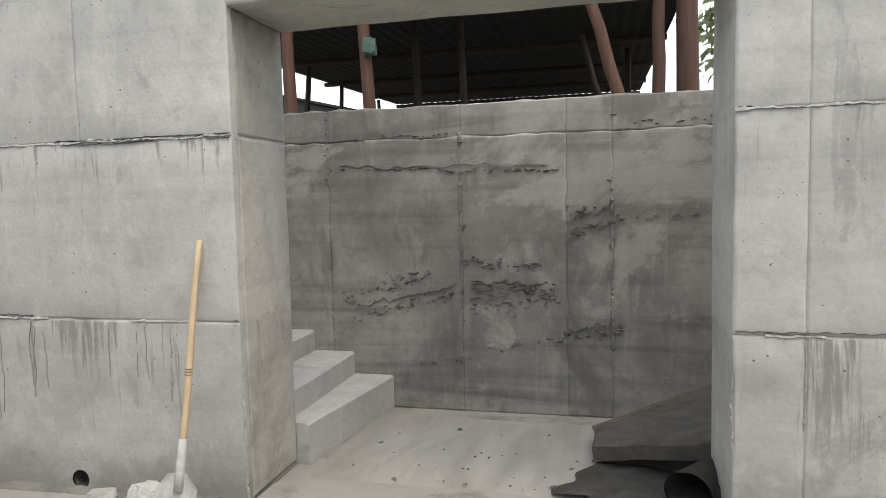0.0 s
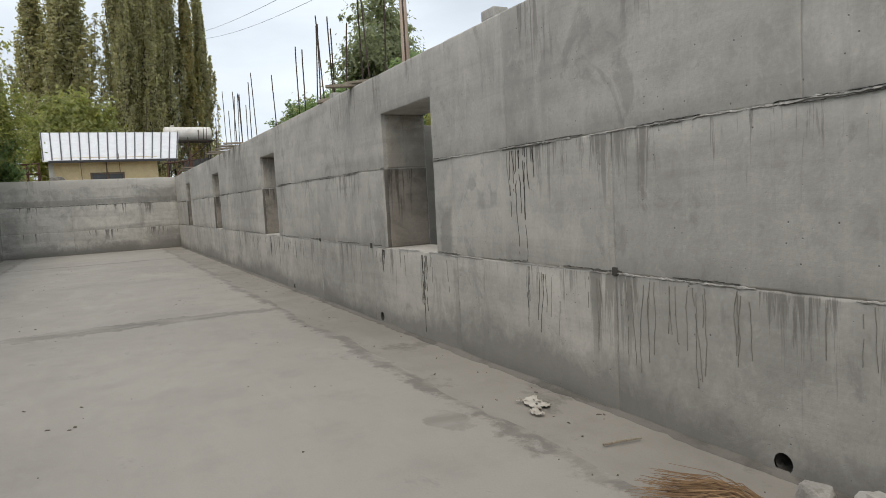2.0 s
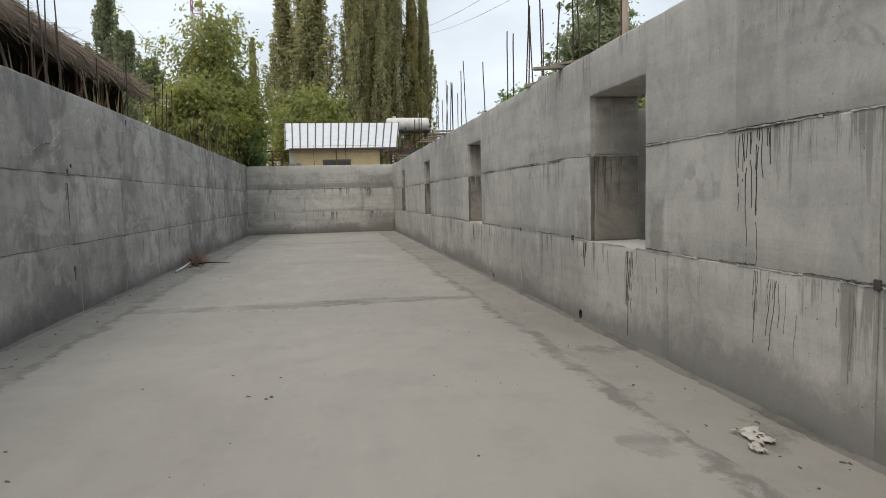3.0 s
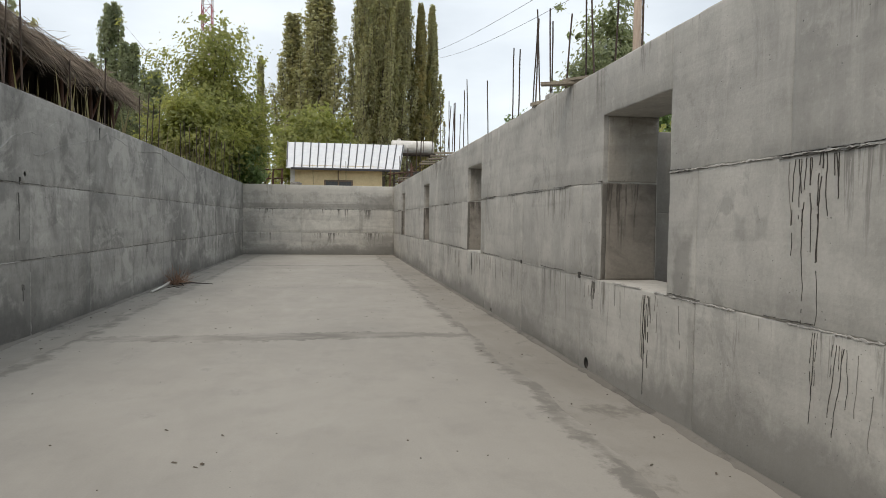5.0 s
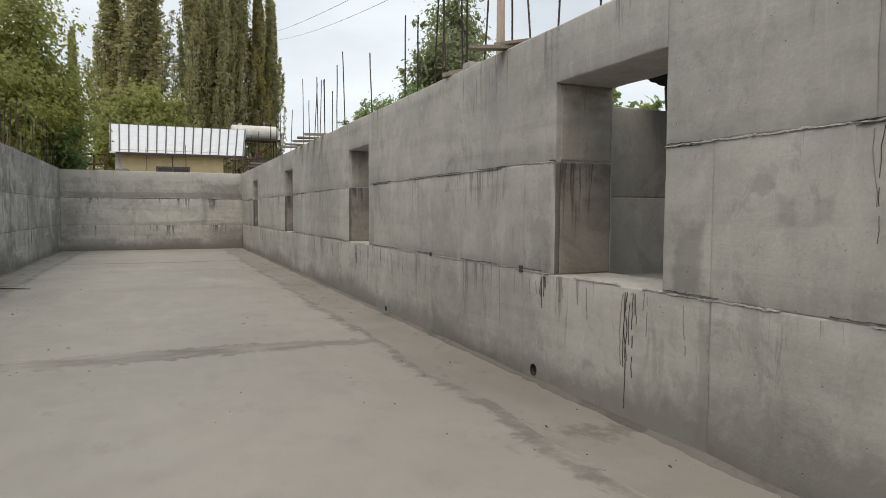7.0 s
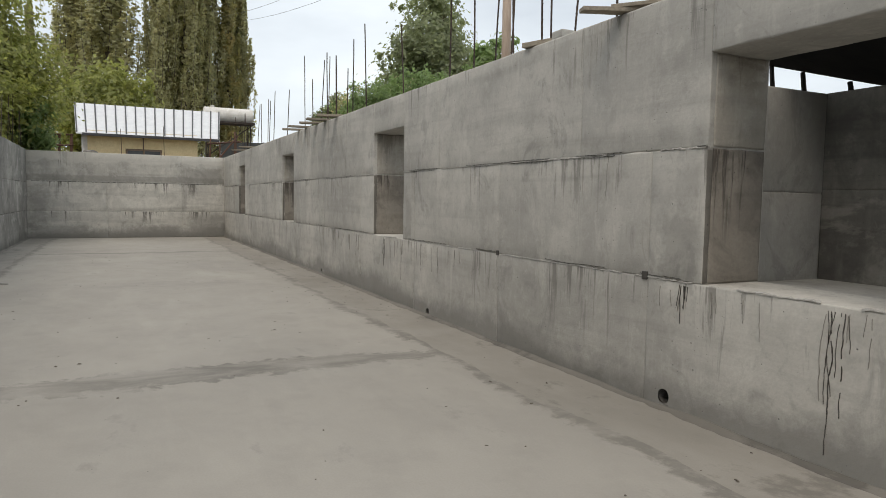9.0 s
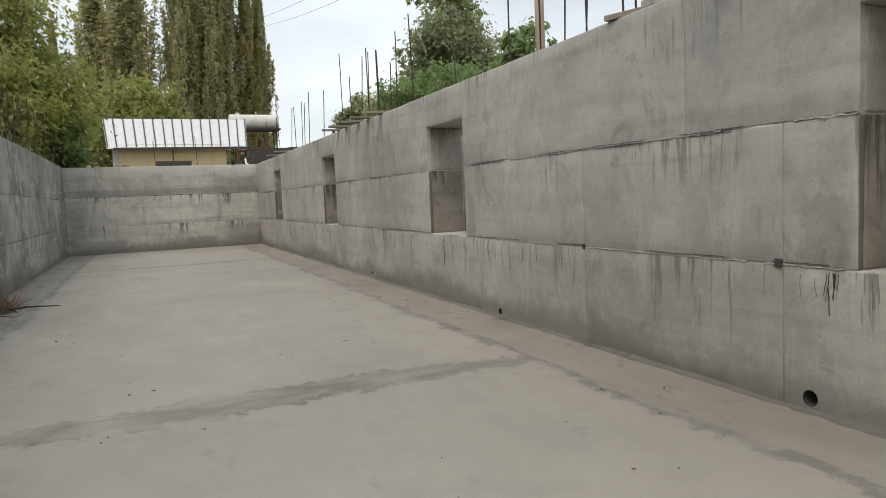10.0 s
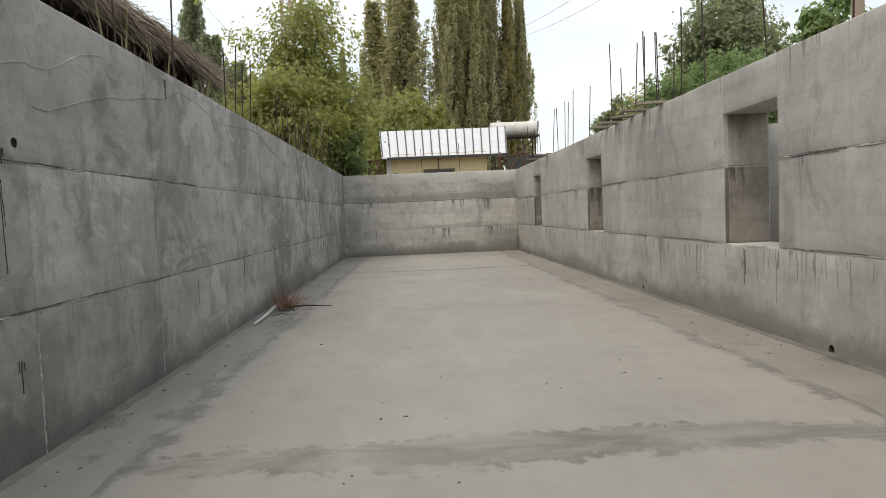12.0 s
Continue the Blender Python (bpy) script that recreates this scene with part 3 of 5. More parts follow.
rnd = random.Random(63)
for a, b, count, long in ((-4.35, -1.95, 24, 0.62), (-8.6, -6.6, 10, 0.30), (-14.6, -11.9, 18, 0.42), (-17.5, -14.9, 14, 0.30), (1.2, 3.2, 14, 0.55)):
    for k in range(count):
        u = rnd.uniform(a, b)
        top = 1.0 - rnd.uniform(0, 0.06)
        seep(wall_north, north, u, top, top - long * rnd.uniform(0.25, 1.0), rnd.uniform(0.008, 0.0148), 400 + k)


def crack_shadow_line(parent, to, u0, u1, v, thick=0.005, gaps=-0.12, name="joint_crack_shadow"):
    """A dark ribbon along a pour joint, for an open crack and a ridge's painted shadow, breaking off here and there."""
    bm = bmesh.new()
    last = None
    count = int((u1 - u0) / 0.02)
    for k in range(count + 1):
        u = u0 + (u1 - u0) * k / count
        if nz(u * 1.1, v * 3, 71.0) < gaps:
            last = None
            continue
        c = v + 0.010 * nz(u * 2.3, v, 41.0) + 0.009 * nz(u * 23, v, 43.0)
        h = thick * (0.12 + 1.3 * abs(nz(u * 7, v, 47.0)) + 1.5 * max(0.0, nz(u * 41, v, 49.0)))
        ring = [bm.verts.new(to(u, c + o * h, w)) for o, w in ((-1, -0.004), (-0.5, 0.0085), (0.5, 0.0085), (1, -0.004))]
        if last:
            for q in range(3):
                bm.faces.new((last[q], last[q + 1], ring[q + 1], ring[q]))
        last = ring
    bmesh.ops.delete(bm, geom=[v_ for v_ in bm.verts if not v_.link_faces], context="VERTS")
    return part(name, bm, DARK_MARK, parent)


for a, b in spans(FACE_W, FACE_E, edges_open):
    mid_u = (a + b) / 2
    if not open_at(mid_u, 1):
        # the two ribbons at 2.02 put the mortar ridge's thin shadow into colour
        crack_shadow_line(wall_north, north, a + 0.01, b - 0.01, 2.030, 0.0032, -0.05)
        crack_shadow_line(wall_north, north, a + 0.01, b - 0.01, 2.008, 0.0024, 0.05)
        crack_shadow_line(wall_north, north, a + 0.01, b - 0.01, 1.038, 0.0042, -0.05)
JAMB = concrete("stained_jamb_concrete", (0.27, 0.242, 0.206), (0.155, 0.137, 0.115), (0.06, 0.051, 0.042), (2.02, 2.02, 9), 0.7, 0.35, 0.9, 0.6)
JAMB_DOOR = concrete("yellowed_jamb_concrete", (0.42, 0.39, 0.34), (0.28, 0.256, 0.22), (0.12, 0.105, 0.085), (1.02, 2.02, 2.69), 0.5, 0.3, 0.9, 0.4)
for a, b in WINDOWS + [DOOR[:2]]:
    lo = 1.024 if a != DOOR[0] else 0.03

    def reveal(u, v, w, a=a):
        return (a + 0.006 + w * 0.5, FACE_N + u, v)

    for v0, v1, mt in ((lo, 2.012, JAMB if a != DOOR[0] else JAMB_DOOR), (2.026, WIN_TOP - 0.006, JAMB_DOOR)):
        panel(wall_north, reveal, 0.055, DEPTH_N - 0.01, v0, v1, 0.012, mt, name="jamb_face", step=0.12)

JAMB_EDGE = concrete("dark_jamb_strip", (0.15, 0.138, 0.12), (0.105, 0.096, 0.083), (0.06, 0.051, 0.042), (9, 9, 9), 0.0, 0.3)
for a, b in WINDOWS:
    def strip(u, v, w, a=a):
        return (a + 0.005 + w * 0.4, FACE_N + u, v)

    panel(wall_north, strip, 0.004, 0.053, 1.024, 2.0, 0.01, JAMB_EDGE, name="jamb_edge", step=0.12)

wall_south = thing("wall_south", "long dark grey concrete basin wall with patched plaster", "wall", kind="structure")
sj = [FACE_E, 4.0, 1.2, -1.2, -3.6, -6.0, -8.7, -11.21, -13.4, -15.8, -18.2, -20.6, -23.0, -25.4, -27.8, -30.2, FACE_W - 0.5]
s_drains = [(-13.42, 0.14, 0.045, False), (-11.1, 2.15, 0.035, False), (-20.4, 0.12, 0.035, False), (-6.5, 0.12, 0.05, False)]
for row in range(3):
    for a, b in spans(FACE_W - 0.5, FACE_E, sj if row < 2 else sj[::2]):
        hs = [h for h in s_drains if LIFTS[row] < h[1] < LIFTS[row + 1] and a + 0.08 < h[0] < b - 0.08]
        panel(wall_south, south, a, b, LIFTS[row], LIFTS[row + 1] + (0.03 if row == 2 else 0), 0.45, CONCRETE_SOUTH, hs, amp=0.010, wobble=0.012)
        for h in hs:
            bore(wall_south, south, *h)
crack_shadow_line(wall_south, south, FACE_W, FACE_E, 1.03, 0.005)
crack_shadow_line(wall_south, south, FACE_W, FACE_E, 2.03, 0.004, 0.0)
ridge(wall_south, south, FACE_W, 1.02, FACE_E, 1.02, 0.013, 0.008)
ridge(wall_south, south, FACE_W, 2.02, FACE_E, 2.02, 0.010, 0.006, gaps=0.6)
for u in (-11.21, -13.4, -15.8):
    ridge(wall_south, south, u, 0.02, u, 1.0, 0.018, 0.005, gaps=0.2)
for k, (u, a, b, wd) in enumerate([(-16.8, 1.02, 0.72, 0.03), (-10.9, 1.9, 1.3, 0.016), (-11.0, 0.72, 0.5, 0.02), (-13.9, 3.12, 2.92, 0.04), (-10.95, 2.1, 2.0, 0.04),
                                   (-19.8, 0.98, 0.6, 0.014), (-14.6, 0.9, 0.6, 0.012), (-22.0, 0.98, 0.6, 0.014), (-26.0, 0.98, 0.6, 0.016)]):
    seep(wall_south, south, u, a, b, wd, 60 + k)

def pour_line(parent, to, points, thick=0.007, name="skim_edge"):
    """The ragged lip of a skim coat, through a few turning points."""
    bm = bmesh.new()
    last = None
    for (u0, v0), (u1, v1) in zip(points, points[1:]):
        count = max(6, int(math.hypot(u1 - u0, v1 - v0) / 0.035))
        for k in range(count + 1):
            f = k / count
            g = f * f * (3 - 2 * f)
            u, c = u0 + (u1 - u0) * f, v0 + (v1 - v0) * g
            c += 0.03 * nz(u * 2.7, v0, 11.0) + 0.014 * nz(u * 17, v0, 13.0)
            h = thick * (0.15 + 1.6 * abs(nz(u * 6, v0, 47.0)))
            ring = [bm.verts.new(to(u, c + o * h, w)) for o, w in ((-0.8, -0.008), (-0.3, 0.0075), (0.5, 0.0065), (3.0, -0.008))]
            if last:
                for q in range(3):
                    bm.faces.new((last[q], last[q + 1], ring[q + 1], ring[q]))
            last = ring
    bmesh.ops.delete(bm, geom=[v for v in bm.verts if not v.link_faces], context="VERTS")
    return part(name, bm, CONCRETE_SOUTH, parent)


for points in (((-9.6, 2.25), (-10.4, 2.42), (-10.9, 2.63), (-11.3, 2.69), (-12.45, 3.03)), ((-11.36, 2.42), (-12.63, 2.71), (-13.63, 2.88), (-14.47, 3.06), (-15.56, 2.99)),
               ((-16.2, 2.95), (-17.9, 3.08), (-19.7, 2.85), (-21.3, 2.6))):
    pour_line(wall_south, south, points)

wall_west = thing("wall_west", "grey concrete end wall with dark run-off stains", "wall", kind="structure")
for v0, v1, cuts in ((0.0, 1.0, (-0.72, 1.89)), (1.0, 2.1, (-0.75, 1.89)), (2.1, TOP, (1.89,))):
    for a, b in spans(FACE_S - 0.2, FACE_N, cuts):
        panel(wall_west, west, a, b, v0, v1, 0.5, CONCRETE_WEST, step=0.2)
ridge(wall_west, west, FACE_S, 2.1, FACE_N, 2.1, 0.02, 0.012)
ridge(wall_west, west, FACE_S, 1.0, FACE_N, 1.0, 0.014, 0.008)
crack_shadow_line(wall_west, west, FACE_S, FACE_N, 2.085, 0.014, -0.5)
wall_east = thing("wall_east", "grey concrete end wall of the basin", "wall", kind="structure")
for v0, v1 in zip(LIFTS, LIFTS[1:]):
    for a, b in spans(FACE_S, FACE_N, (-0.8, 1.6)):
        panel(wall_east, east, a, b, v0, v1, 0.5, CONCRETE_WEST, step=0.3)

# ---- floor: a base sheet and three trowelled slabs on it ----
bm = bmesh.new()
nx, ny = 200, 36
vv = [[bm.verts.new((FACE_W - 0.4 + (FACE_E + 0.8 - FACE_W) * i / nx, FACE_S - 0.3 + (FACE_N + 0.3 - FACE_S + 1.95) * j / ny,
                     0.004 * nz(i * 0.31, j * 0.35, 2.0))) for j in range(ny + 1)] for i in range(nx + 1)]
for i in range(nx):
    for j in range(ny):
        bm.faces.new((vv[i][j], vv[i + 1][j], vv[i + 1][j + 1], vv[i][j + 1])).smooth = True
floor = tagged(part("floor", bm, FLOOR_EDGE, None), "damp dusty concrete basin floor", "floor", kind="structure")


def slab(x0, x1, y0, y1, z, seed, ragged=0.07, material=None, name="floor_slab"):
    """A thin trowelled slab with a wandering, feathered edge."""
    bm = bmesh.new()
    nx, ny = max(8, int((x1 - x0) / 0.16)), int((y1 - y0) / 0.16)
    top = {}
    for i in range(nx + 1):
        for j in range(ny + 1):
            x, y = x0 + (x1 - x0) * i / nx, y0 + (y1 - y0) * j / ny
            edge = min(i, nx - i, j, ny - j)
            k = max(0.0, 1 - edge / 3)
            x += k * ragged * (nz(x * 0.7, y * 0.7, seed) + 0.5 * nz(x * 3, y * 3, seed + 4))
            y += k * ragged * (nz(x * 0.7, y * 0.7, seed + 8) * 1.3 + 0.6 * nz(x * 3, y * 3, seed + 2))
            h = z + 0.003 * nz(x * 0.6, y * 0.6, seed)
            if edge == 0:
                h = -0.008
            elif edge == 1:
                h = z * 0.75 + 0.003 * nz(x * 2, y * 2, 1.0)
            top[i, j] = bm.verts.new((x, y, h))
    for i in range(nx):
        for j in range(ny):
            bm.faces.new((top[i, j], top[i + 1, j], top[i + 1, j + 1], top[i, j + 1])).smooth = True
    return part(name, bm, material or FLOOR, floor)


slab(FACE_W + 0.35, FACE_E - 0.3, -2.64, 2.84, 0.014, 1.0, 0.12)
slab(-1.5, 0.84, 3.86, 5.22, 0.016, 31.0, 0.02)

# worn sill across the doorway
bm = bmesh.new()
last = None
for k in range(33):
    u = DOOR[0] + 0.02 + (DOOR[1] - DOOR[0] - 0.04) * k / 32
    e, h = 0.018 * nz(u * 3, 2.0, 6.0) + 0.012 * nz(u * 11, 2.0, 3.0), 0.028 + 0.005 * nz(u * 4, 1.0, 1.0)
    ring = [bm.verts.new(p) for p in ((u, FACE_N + 0.03 + e, -0.01), (u, FACE_N + 0.035 + e, h - 0.008), (u, FACE_N + 0.05 + e, h), (u, FACE_N + 0.26 + e, h), (u, FACE_N + 0.30 + e, 0.0))]
    if last:
        for q in range(4):
            bm.faces.new((last[q], last[q + 1], ring[q + 1], ring[q]))
    last = ring
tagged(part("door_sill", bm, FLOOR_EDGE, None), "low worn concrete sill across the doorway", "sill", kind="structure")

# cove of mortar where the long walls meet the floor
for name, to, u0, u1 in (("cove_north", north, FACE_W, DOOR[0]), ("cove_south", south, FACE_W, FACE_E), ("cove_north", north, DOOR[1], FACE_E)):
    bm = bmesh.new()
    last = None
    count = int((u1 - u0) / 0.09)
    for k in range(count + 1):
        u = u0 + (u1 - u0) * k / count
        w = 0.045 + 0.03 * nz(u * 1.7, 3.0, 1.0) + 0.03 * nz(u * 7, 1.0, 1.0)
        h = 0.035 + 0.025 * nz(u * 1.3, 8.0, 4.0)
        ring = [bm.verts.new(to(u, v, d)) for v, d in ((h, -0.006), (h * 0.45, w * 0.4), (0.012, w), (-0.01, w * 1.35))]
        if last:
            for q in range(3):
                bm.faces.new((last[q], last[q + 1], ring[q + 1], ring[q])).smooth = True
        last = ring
    tagged(part(name, bm, COVE_DARK, None), "rough mortar cove at the foot of a wall", "trim", kind="structure")

# ---- the passage behind the north wall ----
BACK, END_X = 5.33, 3.2


def back(u, v, w):
    return (u, BACK - w, v)


wall_back = thing("wall_back", "rough dark grey concrete wall behind the passage", "wall", kind="structure")
for a, b in spans(-3.2, END_X, (-1.85, -0.77, 0.03, 0.36, 1.8)):
    for v0, v1 in ((0.0, 2.13), (2.13, 2.38)):
        panel(wall_back, back, a, b, v0, v1, 0.3, CONCRETE_BACK, amp=0.012, wobble=0.02, groove=0.001, step=0.10)
for a, b in spans(FACE_W - 0.5, -3.2, (-5.6, -8.5, -11.0, -13.4, -15.5, -18, -20.4, -22.5, -25, -27.4, -29.5)):
    for v0, v1 in ((0.6, 1.75), (1.75, 2.6)):
        panel(wall_back, back, a, b, v0, v1, 0.3, CONCRETE_BACK, amp=0.008, step=0.25)
for u, v0, v1 in ((-1.85, 0.5, 2.36), (0.36, 0.05, 2.2), (-0.77, 0.4, 2.3)):
    ridge(wall_back, back, u, v0, u, v1, 0.022, 0.010, gaps=0.25, material=CONCRETE_BACK)
for k, (u0, v0, u1, v1) in enumerate(((-1.65, 0.80, -0.8, 1.0), (-0.7, 1.02, -0.15, 1.00), (-1.75, 1.93, -0.1, 1.90), (0.0, 0.64, 0.36, 0.72), (0.06, 1.50, 0.34, 1.56), (0.06, 1.42, 0.3, 1.44))):
    bm = bmesh.new()
    last = None
    for q in range(22):
        f = q / 21
        u, v = u0 + (u1 - u0) * f, v0 + (v1 - v0) * f + 0.05 * nz(u0 + f * 5, k, 2.0) + 0.035 * nz(f * 16, k, 5.0)
        h = (0.004 if k == 2 else 0.009) * (0.2 + abs(nz(f * 9, k, 9.0)) * 2) * math.sin(math.pi * (f * 0.96 + 0.02)) ** 0.5
        ring = [bm.verts.new(back(u, v + o * h, w)) for o, w in ((-1, 0.0), (0, 0.012), (1, 0.002))]
        if last:
            for s in range(2):
                bm.faces.new((last[s], last[s + 1], ring[s + 1], ring[s]))
        last = ring
    part("pour_crack", bm, VOID, wall_back)



def honeycomb(u0, v0, u1, v1, spread, count, seed):
    """A band of badly compacted concrete: open dark pockets strung along a pour line."""
    rnd = random.Random(seed)
    bm = bmesh.new()
    for k in range(count):
        f = rnd.random()
        u = u0 + (u1 - u0) * f + rnd.gauss(0, 0.012)
        v = v0 + (v1 - v0) * f + 0.05 * nz(f * 6, seed, 1.0) + rnd.gauss(0, spread)
        a, b = rnd.uniform(0.005, 0.030), rnd.uniform(0.002, 0.009)
        rim = []
        for s in range(9):
            t = 2 * math.pi * s / 9
            q = rnd.uniform(0.5, 1.2)
            rim.append(bm.verts.new(back(u + a * q * math.cos(t), v + b * q * math.sin(t), 0.001)))
        mid = bm.verts.new(back(u, v, 0.016))
        for s in range(9):
            bm.faces.new((rim[s], rim[(s + 1) % 9], mid))
    part("honeycomb_band", bm, HOLLOW, wall_back)


HOLLOW = plain("honeycombed_concrete", (0.10, 0.094, 0.083), (0.145, 0.136, 0.12), 18, 0.95, island=0.45)
for k, band in enumerate(((-1.78, 0.69, -0.80, 0.94, 0.018, 70), (-1.76, 0.88, -1.0, 1.08, 0.045, 90), (-0.72, 1.18, -0.16, 1.14, 0.022, 60), (-0.70, 0.96, -0.05, 0.95, 0.035, 130),
                          (-0.7, 0.82, -0.1, 0.88, 0.04, 40), (0.05, 1.54, 0.40, 1.58, 0.03, 18), (0.06, 1.37, 0.42, 1.49, 0.010, 24), (0.42, 1.48, 1.15, 1.53, 0.007, 18),
                          (-0.6, 0.48, 0.02, 0.60, 0.008, 26), (0.0, 0.60, 0.46, 0.67, 0.014, 46), (-1.77, 1.91, -0.04, 1.86, 0.003, 60), (-1.82, 2.14, -0.8, 2.16, 0.005, 34),
                          (0.42, 2.16, 1.05, 2.19, 0.006, 16), (-1.3, 0.33, -0.72, 0.42, 0.008, 22), (-0.76, 0.5, -0.76, 2.2, 0.01, 10), (0.37, 0.1, 0.37, 2.3, 0.012, 12), (-1.85, 0.6, -1.85, 2.3, 0.014, 20))):
    honeycomb(*band, 80 + k)
for k, x in enumerate((-8.5, -15.5, -22.45, -29.45)):
    cross_wall = thing("cross_wall", "plain grey concrete partition across the passage", "wall", kind="structure")

    def across(u, v, w, x=x):
        return (x + w, u, v)

    for v0, v1 in ((0.9, 1.72), (1.72, 2.6)):
        panel(cross_wall, across, FACE_N + DEPTH_N - 0.01, BACK + 0.02, v0, v1, 0.3, CONCRETE_STEP, step=0.25)
passage_end = thing("passage_end_wall", "grey concrete wall closing the passage", "wall", kind="structure")
panel(passage_end, lambda u, v, w: (END_X - w, u, v), FACE_N + DEPTH_N, BACK, 0, 2.38, 0.3, CONCRETE_BACK, step=0.3)

tagged(part("passage_floor", box(FACE_W - 0.4, -2.7, FACE_N + DEPTH_N - 0.02, BACK + 0.05, 0.3, 0.955, bevel=0.01), CONCRETE_STEP, None),
       "raised concrete floor of the passage", "floor", kind="structure")
steps = thing("steps", "pale cast concrete steps rising into the passage", "steps", kind="structure")
for k, (x, z) in enumerate(((-1.345, 0.265), (-1.67, 0.445), (-2.01, 0.615), (-2.35, 0.785))):
    bm = bmesh.new()
    rows = []
    for j in range(12):
        near = FACE_N + DEPTH_N + 0.01
        y = near + (BACK - 0.01 - near) * j / 11
        e = 0.008 * nz(y * 5, k, 1.0) - (0.18 * (1 - j / 11) if k == 0 else 0.0)
        rows.append([bm.verts.new(p) for p in ((x + e, y, -0.02), (x + e, y, z - 0.015), (x - 0.014 + e, y, z + 0.004 * nz(y * 4, k, 7.0)), (x - 0.4, y, z), (x - 0.4, y, -0.02))])
    for a, b in zip(rows, rows[1:]):
        for q in range(4):
            bm.faces.new((a[q], a[q + 1], b[q + 1], b[q]))
    bm.faces.new(rows[0])
    bm.faces.new(rows[-1])
    part("step", bm, CONCRETE_STEP, steps)


# ---- ground outside ----
def ring_ground():
    xs = [-900, -300, -130, -90, -70, -55, -44, -38, FACE_W - 0.52, -28, -22, -16, -10, -4, 2, FACE_E + 0.52, 14, 30, 80, 300, 900]
    ys = [-900, -300, -90, -50, -30, -18, -11, -7, FACE_S - 0.46, -1, 2.5, BACK + 0.31, 8, 12, 18, 28, 50, 90, 300, 900]
    bm = bmesh.new()
    grid = [[bm.verts.new((x, y, 2.2 + (0.10 * nz(x * 0.21, y * 0.21, 3.0) if abs(x) < 100 and abs(y) < 100 else 0))) for y in ys] for x in xs]
    for i in range(len(xs) - 1):
        for j in range(len(ys) - 1):
            if xs[i] >= FACE_W - 0.53 and xs[i + 1] <= FACE_E + 0.53 and ys[j] >= FACE_S - 0.47 and ys[j + 1] <= BACK + 0.32:
                continue
            bm.faces.new((grid[i][j], grid[i + 1][j], grid[i + 1][j + 1], grid[i][j + 1]))
    return bm


tagged(part("ground", ring_ground(), SOIL, None), "dry trampled soil round the basin", "ground", kind="structure")

# ---- things against the north wall and in the doorway ----
shovel = thing("shovel", "square shovel with a pale wooden handle leaning on the concrete wall", "shovel", pose(-1.80, 3.14, 0.015, -13.5, 0, 2))
pts = [(0.002 * math.sin(k), 0.004 * math.sin(k * 0.7), 0.36 + 1.13 * k / 8) for k in range(9)]
handle = part("handle", tube(pts, [0.017, 0.0175, 0.0185, 0.019, 0.019, 0.0185, 0.018, 0.018, 0.016], 10), WOOD, shovel, "pale turned wooden handle", True)
for z in (0.78, 0.795, 0.81):
    part("ring_mark", tube([(0, 0, z), (0, 0, z + 0.004)], 0.0195, 10), BROWN, handle)
part("socket", tube([(0, 0.004, 0.20), (0, 0.002, 0.30), (0, 0, 0.46)], [0.028, 0.024, 0.02], 10), STEEL, shovel, "cement-smeared steel socket", True)
bm = bmesh.new()
for side in (0, 1):
    rows = []
    for j in range(9):
        z = 0.0 + 0.29 * j / 8
        half = 0.115 if j < 7 else 0.115 - 0.03 * (j - 6)
        rows.append([bm.verts.new((half * (2 * i / 6 - 1), 0.022 * (2 * i / 6 - 1) ** 2 * -1 - 0.008 + 0.004 * side + 0.012 * (j / 8), z)) for i in range(7)])
    for a, b in zip(rows, rows[1:]):
        for i in range(6):
            bm.faces.new((a[i], a[i + 1], b[i + 1], b[i]))
part("blade", bm, STEEL, shovel, "steel blade caked in pale cement", True)


GREY_DUST = plain("dusty_grey_rubble", (0.36, 0.345, 0.315), (0.25, 0.24, 0.218), 14, 0.95, strength=0.8)


def lump(name, label, x, y, z, sx, sy, sz, seed, material=ROCK, cat="rock", rough=0.35):
    bm = bmesh.new()
    bmesh.ops.create_icosphere(bm, subdivisions=3, radius=1.0)
    for v in bm.verts:
        k = 1 + rough * nz(v.co.x * 1.3 + seed, v.co.y * 1.3, v.co.z * 1.3) + 0.12 * nz(v.co.x * 4 + seed, v.co.y * 4, v.co.z * 4)
        v.co = Vector((max(-0.8, min(0.8, v.co.x * k)) * sx, max(-0.8, min(0.85, v.co.y * k)) * sy, max(-0.75, min(0.8, v.co.z * k)) * sz))
    ob = part(name, bm, material, None)
    ob.location = (x, y, z)
    return tagged(ob, label, cat)


lump("rock", "dusty grey lump of concrete rubble on the floor", -2.36, 3.30, 0.055, 0.10, 0.08, 0.08, 3, GREY_DUST)
lump("rubble_chunk", "pale angular concrete chunk beside the shovel", -2.03, 3.25, 0.095, 0.12, 0.10, 0.14, 11, cat="rubble")

broom = thing("broom", "dry twig broom lying on the concrete floor", "broom", pose(-2.33, 2.98, 0.03, 0, 0, 0))
rnd = random.Random(5)
bm = bmesh.new()
